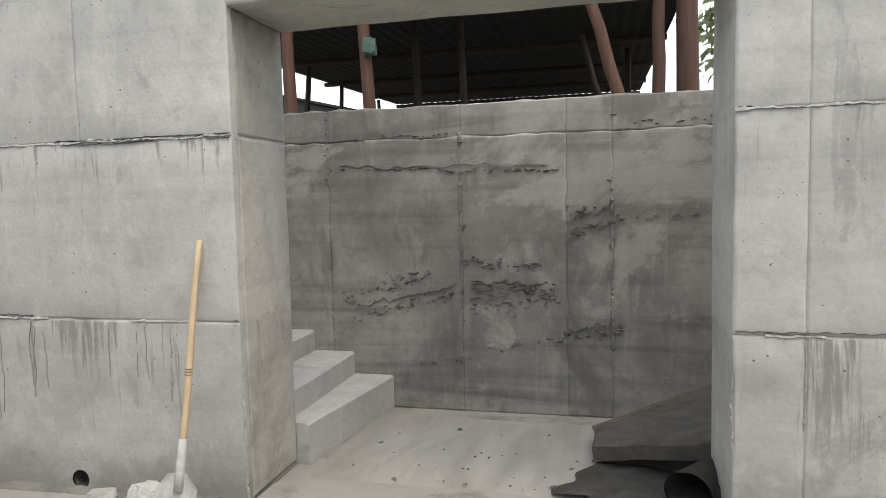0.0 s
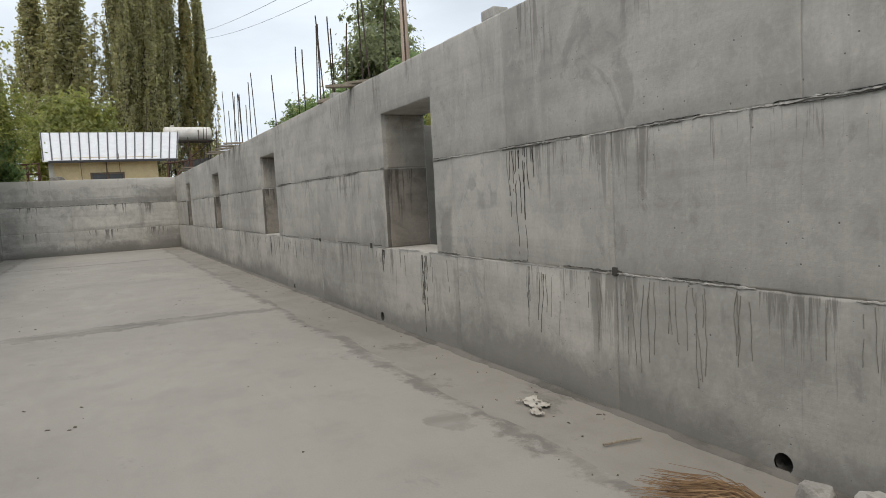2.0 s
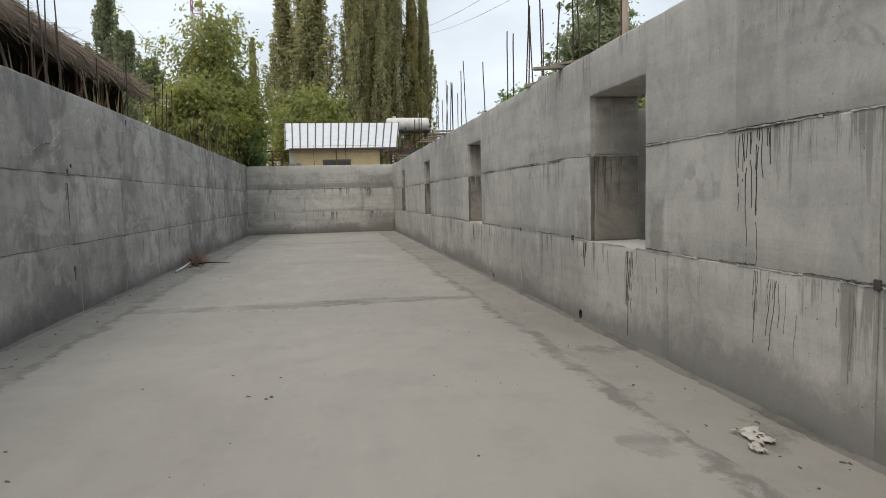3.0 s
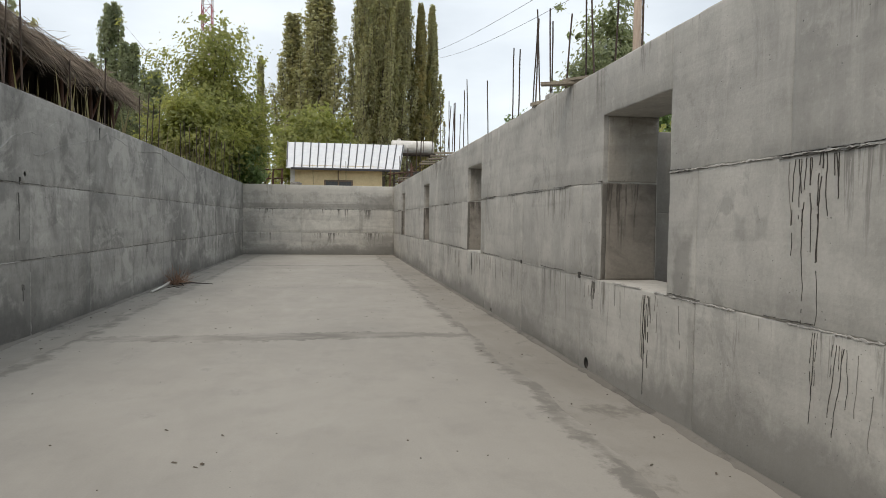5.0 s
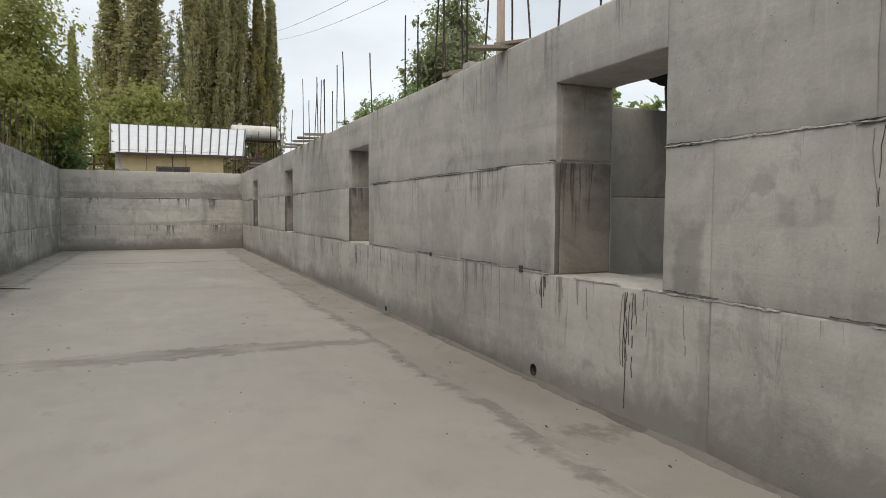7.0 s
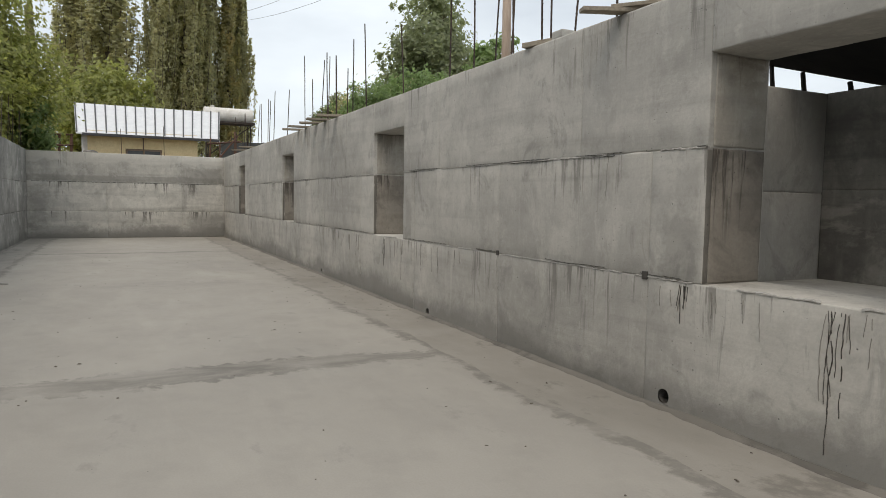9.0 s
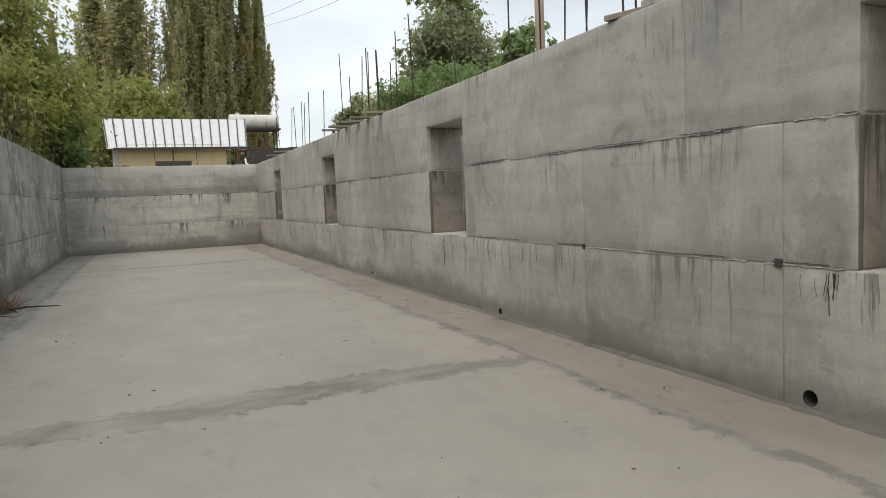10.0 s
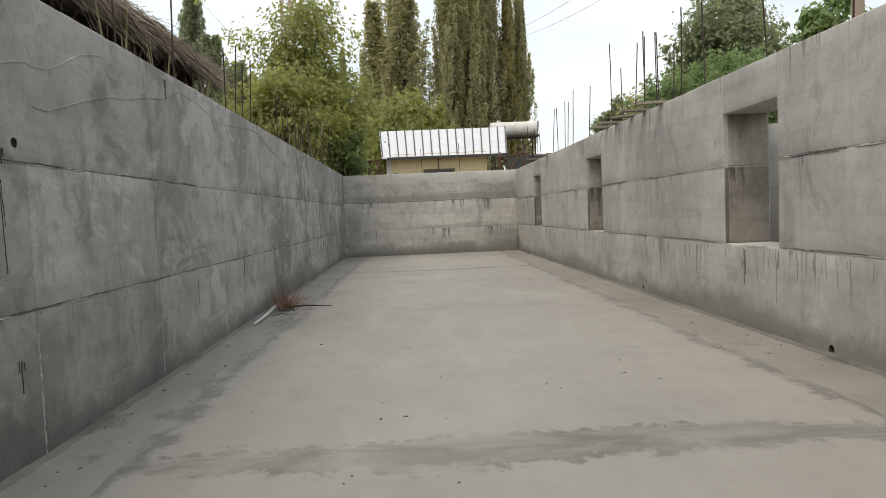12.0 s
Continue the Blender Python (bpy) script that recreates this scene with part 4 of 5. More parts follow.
for k in range(230):
    a = rnd.gauss(0, 0.20)
    n0 = Vector((rnd.gauss(0, 0.014), rnd.gauss(0, 0.014), 0.03 + abs(rnd.gauss(0, 0.014))))
    length = rnd.uniform(0.34, 0.66)
    d = Vector((-0.86, -0.50, 0)).normalized()
    d = Vector((d.x * math.cos(a) - d.y * math.sin(a), d.x * math.sin(a) + d.y * math.cos(a), 0))
    lift = rnd.uniform(0.0, 0.10)
    pts = [n0, n0 + d * length * 0.5 + Vector((0, 0, lift)), n0 + d * length + Vector((rnd.gauss(0, 0.03), rnd.gauss(0, 0.03), lift * rnd.uniform(-0.1, 0.9)))]
    for p in pts:
        p.z = max(-0.015, p.z)
    add_tube(bm, pts, [0.0030, 0.0024, 0.0012], 3, False)
part("bristles", bm, TWIG, broom, "fanned brown dry twigs")
part("binding", tube([(-0.12, -0.07, 0.03), (-0.04, -0.022, 0.03)], [0.034, 0.03], 10), WIRE, broom, "wire binding round the twigs")
part("grip", tube([(-0.05, -0.03, 0.03), (0.10, 0.06, 0.02)], [0.026, 0.022], 8), TWIG, broom, "bundled twig grip")


def scrap(name, label, cat, x, y, size, seed, material):
    """A crumpled flat rag or paper."""
    bm = bmesh.new()
    n = 9
    vs = [[bm.verts.new(((i / n - 0.5) * size * (1.6 + 0.8 * nz(j * 0.7, seed, 1)), (j / n - 0.5) * size * (1 + 0.9 * nz(i * 0.7, seed, 4)),
                         0.012 + 0.035 * max(0, nz(i * 0.55, j * 0.55, seed)) + 0.012 * nz(i * 1.7, j * 1.7, seed))) for j in range(n + 1)] for i in range(n + 1)]
    for i in range(n):
        for j in range(n):
            if nz(i * 0.6, j * 0.6, seed + 3) > -0.28:
                bm.faces.new((vs[i][j], vs[i + 1][j], vs[i + 1][j + 1], vs[i][j + 1])).smooth = True
    bmesh.ops.delete(bm, geom=[v for v in bm.verts if not v.link_faces], context="VERTS")
    bmesh.ops.solidify(bm, geom=bm.faces[:], thickness=0.003)
    ob = part(name, bm, material, None)
    ob.location = (x, y, 0.012)
    return tagged(ob, label, cat)


scrap("rag", "crumpled dirty off-white rag on the floor", "rag", -4.49, 3.12, 0.16, 4, PAPER)
scrap("rag", "small torn dirty paper scrap on the floor", "litter", -4.30, 3.00, 0.07, 9, PAPER)
tagged(part("stick", tube([(-3.55, 2.98, 0.02), (-3.53, 3.10, 0.022), (-3.50, 3.25, 0.02)], [0.008, 0.009, 0.006], 6), PLANK, None), "grey dry stick on the floor", "stick")

beam = part("timber_beam", bmesh.new(), TIMBER, None)
bm = bmesh.new()
rows = []
p0, p1 = Vector((0.24, 4.70, 0.085)), Vector((1.75, 4.93, 0.66))
d = (p1 - p0).normalized()
sd = d.cross(Vector((0, 0, 1))).normalized()
up = sd.cross(d)
for k in range(14):
    c = p0.lerp(p1, k / 13)
    rows.append([bm.verts.new(c + sd * a * (1 + 0.2 * nz(k * 0.5, a * 9, 1)) + up * b * (1 + 0.25 * nz(k * 0.6, b * 9, 5)))
                 for a, b in ((-0.07, -0.05), (0.0, -0.065), (0.07, -0.05), (0.08, 0.02), (0.03, 0.06), (-0.035, 0.06), (-0.08, 0.025))])
for a, b in zip(rows, rows[1:]):
    for q in range(7):
        bm.faces.new((a[q], a[(q + 1) % 7], b[(q + 1) % 7], b[q]))
bm.faces.new(rows[0])
bm.faces.new(rows[-1])
bmesh.ops.recalc_face_normals(bm, faces=bm.faces)
bm.to_mesh(beam.data)
bm.free()
tagged(beam, "rough weathered timber beam leaning over a felt heap", "beam")

# heap of roofing felt: a draped sheet with folds and a rolled end
felt = thing("felt_heap", "crumpled heap of dusty dark roofing felt in the doorway", "roofing felt", pose(0, 0, 0))
bm = bmesh.new()
n, m_ = 40, 18
vs = []
for i in range(n + 1):
    row = []
    for j in range(m_ + 1):
        f, g = i / n, j / m_
        x = 0.01 + 0.24 * g + 1.2 * f + 0.05 * nz(g * 4, 4.0, 1.0) * (1 - f)
        y = 3.93 + 0.50 * g - 0.26 * f + 0.03 * nz(f * 5, g, 8.0)
        crease = 0.05 * abs(nz(f * 5 + g * 2, g * 2.5, 3.0)) + 0.03 * abs(nz(f * 9 - g * 9, g * 3, 6.0))
        row.append(bm.verts.new((x, y, 0.024 + crease * min(1, f * 5 + 0.15))))
    vs.append(row)
for i in range(n):
    for j in range(m_):
        bm.faces.new((vs[i][j], vs[i + 1][j], vs[i + 1][j + 1], vs[i][j + 1])).smooth = True
bmesh.ops.solidify(bm, geom=bm.faces[:], thickness=0.006)
part("felt_sheet", bm, TARP, felt)

# a folded stack of felt lying slanted on the beam
FOLD = plain("dusty_folded_felt", (0.095, 0.082, 0.070), (0.055, 0.048, 0.042), 6, 0.92, strength=0.8, stretch=(1, 2.5, 2.5))
bm = bmesh.new()
front_l, front_r = Vector((0.22, 4.38, 0.135)), Vector((1.35, 3.88, 0.42))
back_l, back_r = Vector((0.27, 4.66, 0.165)), Vector((1.6, 4.90, 0.66))
n, m_ = 36, 16
top, low = {}, {}
for i in range(n + 1):
    for j in range(m_ + 1):
        f, g = i / n, j / m_
        p = front_l.lerp(front_r, f).lerp(back_l.lerp(back_r, f), g)
        p.z += 0.035 * nz(f * 3, g * 5, 2.0) + 0.018 * nz(f * 8, g * 11, 5.0) + 0.02 * math.sin(math.pi * g)
        if i == 0:
            p.x += 0.02 * nz(g * 6, 1.0, 3.0)
        if j in (0, m_):
            p.y += 0.02 * nz(f * 9, g, 7.0)
        top[i, j] = bm.verts.new(p)
        low[i, j] = bm.verts.new((p.x + 0.012, p.y, max(0.03, p.z - 0.085)))
for i in range(n):
    for j in range(m_):
        bm.faces.new((top[i, j], top[i + 1, j], top[i + 1, j + 1], top[i, j + 1])).smooth = True
        bm.faces.new((low[i, j], low[i, j + 1], low[i + 1, j + 1], low[i + 1, j]))
for i in range(n):
    for j in (0, m_):
        bm.faces.new((top[i, j], low[i, j], low[i + 1, j], top[i + 1, j]))
for j in range(m_):
    for i in (0, n):
        bm.faces.new((top[i, j], top[i, j + 1], low[i, j + 1], low[i, j]))
part("folded_felt", bm, FOLD, felt, "stack of folded dark felt with a ragged edge")
for cx, cy, cz, r, ex, ey, ez in ((0.72, 3.86, 0.115, 0.125, 1.05, 4.25, 0.14), (0.98, 3.86, 0.25, 0.15, 1.30, 4.15, 0.30)):
    bm = bmesh.new()
    last = None
    axis = (Vector((ex, ey, ez)) - Vector((cx, cy, cz)))
    side = axis.cross(Vector((0, 0, 1))).normalized()
    for k in range(25):
        a = 2 * math.pi * k / 22
        rr = r * (1 + 0.10 * math.sin(2 * a + 0.6) + 0.012 * k)
        ring = []
        for q in (0, 0.06, 0.35, 0.7, 1):
            c = Vector((cx, cy, cz)) + axis * q + side * rr * math.cos(a) + Vector((0, 0, 1)) * rr * 0.85 * math.sin(a)
            c.z = max(0.012, c.z + 0.01 * nz(k * 0.4, q * 3, 2))
            ring.append(bm.verts.new(c))
        if last:
            for q in range(4):
                bm.faces.new((last[q], last[q + 1], ring[q + 1], ring[q])).smooth = True
        last = ring
    bmesh.ops.solidify(bm, geom=bm.faces[:], thickness=0.006)
    part("felt_roll", bm, FOLD, felt, "loosely rolled dark end of the felt")


# ---- brushwood by the south wall ----
def brushwood(x, y, seed):
    heap = thing("brushwood", "small heap of dry red-brown brushwood by the wall", "brushwood", pose(x, y, 0.02))
    rnd = random.Random(seed)
    bm = bmesh.new()
    for k in range(170):
        a, e = rnd.uniform(0, 2 * math.pi), rnd.uniform(0.1, 1.2)
        p = Vector((rnd.gauss(0, 0.10), rnd.gauss(0, 0.08), 0.01))
        d = Vector((math.cos(a) * math.cos(e), math.sin(a) * math.cos(e) * 0.8, math.sin(e)))
        l = rnd.uniform(0.2, 0.58)
        add_tube(bm, [p, p + d * l * 0.5 + Vector((0, 0, 0.01)), p + d * l + Vector((rnd.gauss(0, 0.04), rnd.gauss(0, 0.03), -0.02))], [0.004, 0.003, 0.0015], 3, False)
    tagged(part("brush", bm, TWIG_RED, heap), kind="stuff")
    part("branch", tube([(-0.05, -0.05, 0.03), (0.25, 0.15, 0.05), (0.42, 0.22, 0.02)], [0.022, 0.018, 0.008], 6), POLE_DARK, heap, "bent dark branch")
    part("branch", tube([(0.1, -0.12, 0.02), (-0.02, 0.3, 0.045), (-0.08, 0.78, 0.01)], [0.02, 0.016, 0.006], 6), POLE_DARK, heap, "bent dark branch")
    part("branch", tube([(0.85, -0.05, 0.01), (0.80, 0.1, 0.035), (0.9, 0.25, 0.01)], [0.008, 0.008, 0.004], 5), POLE_DARK, heap)


brushwood(-18.2, -2.86, 8)
tagged(part("plastic_pipe", tube([(-16.55, -3.02, 0.03), (-17.3, -3.01, 0.05), (-18.02, -3.0, 0.10)], 0.024, 10), PVC, None, smooth=True), "scuffed white plastic pipe lying by the wall", "pipe")

# ---- bars, planks and blocks on the wall tops ----
bm = tube([(0, 0, 0), (0.004, 0, 0.4), (-0.003, 0.003, 0.8), (0, 0, 1.0)], 0.0105, 6)
for k in range(16):
    add_tube(bm, [(0, 0, 0.05 + k * 0.058), (0, 0, 0.056 + k * 0.058)], 0.0122, 6)
rebar = part("rebar", bm, REBAR, None)
tagged(rebar, "upright rusty reinforcing bar sticking out of the wall top", "rebar", "bars on the wall tops")
first = True
rnd = random.Random(21)
N_BARS = [(-4.65, 4.35), (-5.05, 4.3), (-7.9, 4.3), (-8.6, 4.35), (-8.94, 4.3), (-9.6, 4.32), (-10.13, 4.12), (-10.41, 4.1), (-10.67, 4.3), (-11.2, 4.3), (-11.36, 4.45), (-11.78, 4.42), (-12.05, 4.14),
          (-13.1, 4.36), (-14.5, 4.16), (-16.0, 4.4), (-17.1, 4.38), (-17.25, 3.95), (-17.9, 4.24), (-18.1, 4.3), (-18.5, 4.38), (-18.95, 4.43), (-19.28, 4.4), (-20.4, 4.2), (-21.1, 4.75), (-23.0, 4.3),
          (-24.2, 4.4), (-24.6, 4.2), (-25.6, 4.35), (-26.3, 4.3), (-27.4, 4.4), (-28.8, 4.3), (-29.6, 4.35), (-30.3, 4.2), (-31.4, 4.4), (-32.2, 4.3)]
S_BARS = [(-10.56, 4.17), (-11.02, 4.25), (-11.13, 4.42), (-11.57, 4.4), (-11.68, 4.1), (-13.4, 3.95), (-14.75, 4.25), (-17.0, 4.03), (-17.55, 4.18), (-18.07, 4.05), (-18.7, 4.2), (-20.9, 4.0), (-21.5, 4.1),
          (-22.1, 4.05), (-22.9, 4.15), (-23.6, 4.2), (-24.3, 4.22), (-25.1, 4.35), (-25.6, 4.2), (-26.2, 4.4), (-27.5, 4.2), (-28.3, 4.3), (-29.4, 4.4), (-30.1, 4.5), (-30.6, 4.3), (-31.6, 4.5), (-32.5, 4.4)]
W_BARS = [(1.3, 4.1), (-0.2, 3.95)]
for spots, where in ((N_BARS, "n"), (S_BARS, "s"), (W_BARS, "w")):
    for u, top in spots:
        base = TOP - 0.05
        if where == "w":
            p = (FACE_W - 0.2, u, base)
        else:
            p = (u, (3.72 + rnd.uniform(-0.05, 0.18)) if where == "n" else (-3.34 - rnd.uniform(0, 0.12)), base)
        m = pose(*p, rnd.gauss(0, 1.5), rnd.gauss(0, 1.8), rnd.uniform(0, 360)) @ Matrix.Diagonal((1, 1, top - base, 1))
        if first:
            rebar.matrix_basis, first = m, False
        else:
            copy_thing(rebar, m)
tagged(part("tie_wire_bar", tube([(-13.55, -3.3, 3.24), (-14.1, -3.3, 3.26), (-14.8, -3.33, 3.3)], 0.008, 6), REBAR, None), "thin rusty bar tied across uprights on the wall", "rebar")


def board(label, x, y, z, l, w, t, rz, ry=0.0, rx=0.0):
    bm = box(-l / 2, l / 2, -w / 2, w / 2, 0, t, bevel=0.004)
    bmesh.ops.subdivide_edges(bm, edges=[e for e in bm.edges if e.calc_length() > 0.3], cuts=5)
    for v in bm.verts:
        v.co.z += 0.008 * nz(v.co.x * 2 + x, v.co.y * 3, 1.0)
        v.co.y += 0.006 * nz(v.co.x * 3 + x, 2.0, v.co.z * 9)
    ob = part("plank", bm, PLANK, None)
    ob.matrix_basis = pose(x, y, z, rx, ry, rz)
    return tagged(ob, label, "plank", "planks on the wall top")


board("weathered grey plank resting across the wall top", -9.05, 3.62, TOP + 0.01, 0.95, 0.14, 0.035, 68, 0, 2)
board("weathered grey plank resting across the wall top", -8.85, 3.70, TOP + 0.045, 0.8, 0.12, 0.03, 40)
board("short weathered board on the wall top", -10.4, 3.60, TOP + 0.005, 0.4, 0.18, 0.05, 20)
for k, (x, rz) in enumerate(((-17.2, 75), (-18.0, 84), (-18.6, 62), (-19.6, 88), (-20.2, 70), (-26.5, 80), (-28.0, 68))):
    board("weathered grey plank laid over the wall top", x, 3.62, TOP + 0.008, 1.0, 0.16, 0.04, rz)
for x, s in ((-5.55, 1.0), (-10.05, 0.8)):
    ob = part("concrete_block", box(-0.11 * s, 0.11 * s, -0.08, 0.08, 0, 0.10 * s, bevel=0.018), ROCK, None)
    ob.location = (x, 3.60, TOP + 0.002)
    tagged(ob, "small worn concrete block on the wall top", "concrete block")


# ---- sheds behind the passage ----
def pole(name, label, a, b, r, material, cat="pole", parent=None):
    a, b = Vector(a), Vector(b)
    pts = [a.lerp(b, k / 6) + Vector((0.02 * nz(k, a.x * 3, 1), 0.02 * nz(k, a.y, 4), 0)) * (1 if 0 < k < 6 else 0) for k in range(7)]
    bm = tube(pts, [r * (1.1 - 0.2 * k / 6) for k in range(7)], 9)
    ob = part(name, bm, material, parent, smooth=True)
    if not parent:
        tagged(ob, label, cat)
    elif label:
        ob["label"] = label
    return ob


def corrugated(x0, x1, y0, y1, zf, along="x", pitch=0.09, amp=0.012, thick=0.004, coarse=5):
    bm = bmesh.new()
    count = int((x1 - x0) / pitch * 4) if along == "x" else int((y1 - y0) / pitch * 4)
    last = None
    for k in range(count + 1):
        f = k / count
        ring = []
        for q in range(coarse + 1):
            g = q / coarse
            x, y = (x0 + (x1 - x0) * f, y0 + (y1 - y0) * g) if along == "x" else (x0 + (x1 - x0) * g, y0 + (y1 - y0) * f)
            ring.append(bm.verts.new((x, y, zf(x, y) + amp * math.sin(k * math.pi / 2))))
        if last:
            for q in range(coarse):
                bm.faces.new((last[q], last[q + 1], ring[q + 1], ring[q]))
        last = ring
    bmesh.ops.solidify(bm, geom=bm.faces[:], thickness=thick)
    return bm


shed = thing("pole_shed", "dark sheet-roofed shed on rough wooden poles", "shed", pose(-2, 9, 2.2))
inv = shed.matrix_basis.inverted()


def shed_z(x, y):
    return 3.92 + 0.04 * (y - 5.8)


bm = corrugated(-5.5, 1.25, 5.75, 19.0, shed_z, "x", 0.18, 0.01)
bm.transform(inv)
part("roof_sheet", bm, BLACK_TIN, shed, "near-black corrugated roof")
for y in (6.0, 8.6, 11.2, 13.8, 16.4, 18.9):
    bm = tube([(-5.5, y, shed_z(0, y) - 0.07), (-2, y, shed_z(0, y) - 0.06), (1.25, y, shed_z(0, y) - 0.07)], 0.05, 7)
    bm.transform(inv)
    part("purlin", bm, POLE_DARK, shed)
for a, b, r, mt in (((-2.47, 6.0, 2.15), (-2.52, 6.0, 3.9), 0.055, POLE), ((-1.70, 6.0, 2.15), (-1.80, 6.0, 3.9), 0.055, POLE), ((0.52, 6.1, 2.15), (0.02, 6.1, 3.92), 0.05, POLE),
                    ((0.74, 6.05, 2.15), (0.74, 6.05, 3.9), 0.05, POLE), ((0.97, 6.1, 2.15), (0.95, 6.1, 3.9), 0.085, POLE), ((-2.0, 8.7, 2.1), (-2.05, 8.7, 4.0), 0.05, POLE_DARK),
                    ((-1.4, 8.7, 2.1), (-1.45, 8.7, 4.0), 0.045, POLE_DARK), ((0.45, 8.7, 2.1), (0.05, 8.7, 3.6), 0.04, POLE_DARK), ((-4.9, 11.3, 2.1), (-4.7, 11.3, 4.1), 0.05, POLE_DARK),
                    ((-5.3, 14, 2.1), (-5.2, 14, 4.2), 0.05, POLE_DARK), ((-5.3, 17, 2.1), (-5.4, 17, 4.3), 0.05, POLE_DARK), ((0.7, 12.0, 2.1), (0.7, 12.0, 4.1), 0.06, POLE_DARK)):
    ob = pole("post", "", inv @ Vector(a), inv @ Vector(b), r, mt, parent=shed)
bm = corrugated(-5.5, 1.7, 2.15, 4.2, lambda x, y: 0.0, "x", 0.2)
bm.transform(Matrix.Translation((0, 0, 0)) @ Matrix(((1, 0, 0, 0), (0, 0, 1, 18.9), (0, 1, 0, 0), (0, 0, 0, 1))))
for v in bm.verts:
    if v.co.x < -2.6:
        v.co.z = min(v.co.z, 2.2 + max(0.0, 2.2 - 0.55 * (-2.6 - v.co.x)))
bm.transform(inv)
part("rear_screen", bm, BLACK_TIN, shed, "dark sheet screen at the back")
lump("plastic_bag", "crumpled green plastic bag hanging on a pole", -1.68, 5.93, 3.0, 0.075, 0.06, 0.10, 41, BAG, "bag")

awning = thing("sheet_awning", "dark sagging roof sheet on thin poles behind the passage", "awning", pose(-9, 5.7, 2.2))
inv = awning.matrix_basis.inverted()
bm = corrugated(-9.75, -6.9, 4.6, 6.1, lambda x, y: 3.12 - 0.32 * (x + 9.7) + 0.26 * (6.1 - y) + 0.02 * nz(x * 3, y * 3, 1), "y", 0.12)
bm.transform(inv)
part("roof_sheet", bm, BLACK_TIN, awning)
for x, t in ((-9.62, 3.10), (-9.25, 2.97), (-8.75, 2.80), (-8.45, 2.70)):
    pole("post", "", inv @ Vector((x + 0.18, 5.95, 2.0)), inv @ Vector((x, 6.02, t)), 0.026, POLE_DARK, parent=awning)

low_shed = thing("low_shed", "low dark shed with a sloping roof among the sheds", "shed", pose(-9, 22, 2.2))
bm = bmesh.new()
rows = [[bm.verts.new((x, y, z)) for x, z in ((-5, 0), (-5, 3.9), (2.6, 2.1), (2.6, 0))] for y in (-0.8, 2.5)]
for q in range(4):
    bm.faces.new((rows[0][q], rows[0][(q + 1) % 4], rows[1][(q + 1) % 4], rows[1][q]))
bm.faces.new(rows[0])
bm.faces.new(rows[1])
part("body", bm, FENCE, low_shed)
bm = bmesh.new()
add_box(bm, -4.2, 4.2, -1.1, 2.8, -0.03, 0.05, pose(-1.2, 0, 3.05, 0, 13.3, 0))
part("roof", bm, BLACK_TIN, low_shed)


# ---- thatched shelter beyond the south wall ----
shelter = thing("thatched_shelter", "open shelter with a low ragged reed roof on rough poles", "shelter", pose(-15, -8, 2.2))
inv = shelter.matrix_basis.inverted()


def deck_z(y):
    return 5.30 - 0.28 * (y + 5.7)


bm = bmesh.new()
add_box(bm, -23.9, -5.5, -1.28, 1.30, -0.06, 0.02, pose(0, -6.95, deck_z(-6.95), -15.6, 0, 0))
bm.transform(inv)
part("deck", bm, POLE_DARK, shelter, "dark pole deck under the reeds")
rnd = random.Random(77)
verts, faces = [], []


def reed(p, q, wide):
    """One flattened three-sided stalk."""
    d = (q - p).normalized()
    a = d.cross(Vector((0.1, 0, 1))).normalized() * wide
    u = Vector((0, 0.003, 0.009))
    i = len(verts)
    verts.extend([p - a, p + a, p + u, q - a * 0.5, q + a * 0.5, q + u * 0.5])
    faces.extend([(i, i + 1, i + 4, i + 3), (i + 1, i + 2, i + 5, i + 4), (i + 2, i, i + 3, i + 5)])


for k in range(5200):
    # stalks lying on the deck, in uneven bundles that run down and out
    x, y = rnd.uniform(-24.1, -5.2), rnd.uniform(-8.1, -5.75)
    lift = 0.05 + rnd.uniform(0, 0.26) + 0.24 * nz(x * 0.55, 1.0, 2.0) + 0.22 * nz(x * 1.7, y, 5.0)
    p = Vector((x, y, deck_z(y) + max(0.03, lift)))
    d = Vector((-0.25 + 0.5 * nz(x * 0.8, 3.0, 1.0) + rnd.gauss(0, 0.45), 1.0, -0.24 + rnd.gauss(0, 0.20))).normalized()
    q = p + d * rnd.uniform(0.4, 1.1)
    if q.y > -5.5:
        q.z -= (q.y + 5.5) * 0.8
    reed(p, q, rnd.uniform(0.006, 0.020))
for k in range(420):
    # tufts that hang loose over the eave, each a fan of stalks
    x = rnd.uniform(-24.0, -5.2)
    root = Vector((x, -5.62 + rnd.uniform(-0.15, 0.12), deck_z(-5.62) + 0.10 + 0.22 * nz(x * 0.55, 1.0, 2.0) + rnd.uniform(-0.05, 0.28)))
    lean, reach = -0.35 + 0.7 * nz(x * 0.8, 7.0, 1.0), rnd.uniform(0.35, 0.8) * (1.0 + 1.2 * max(0.0, nz(x * 1.3, 2.0, 8.0)))
    for q in range(9):
        d = Vector((lean + rnd.gauss(0, 0.28), rnd.uniform(0.25, 0.75), -rnd.uniform(0.25, 1.0))).normalized()
        reed(root + Vector((rnd.gauss(0, 0.03), rnd.gauss(0, 0.03), rnd.gauss(0, 0.03))), root + d * reach * rnd.uniform(0.5, 1.3), rnd.uniform(0.006, 0.016))
tagged(raw("thatch", [inv @ v for v in verts], faces, REED, shelter, "ragged weathered grey-brown reeds"), kind="stuff")
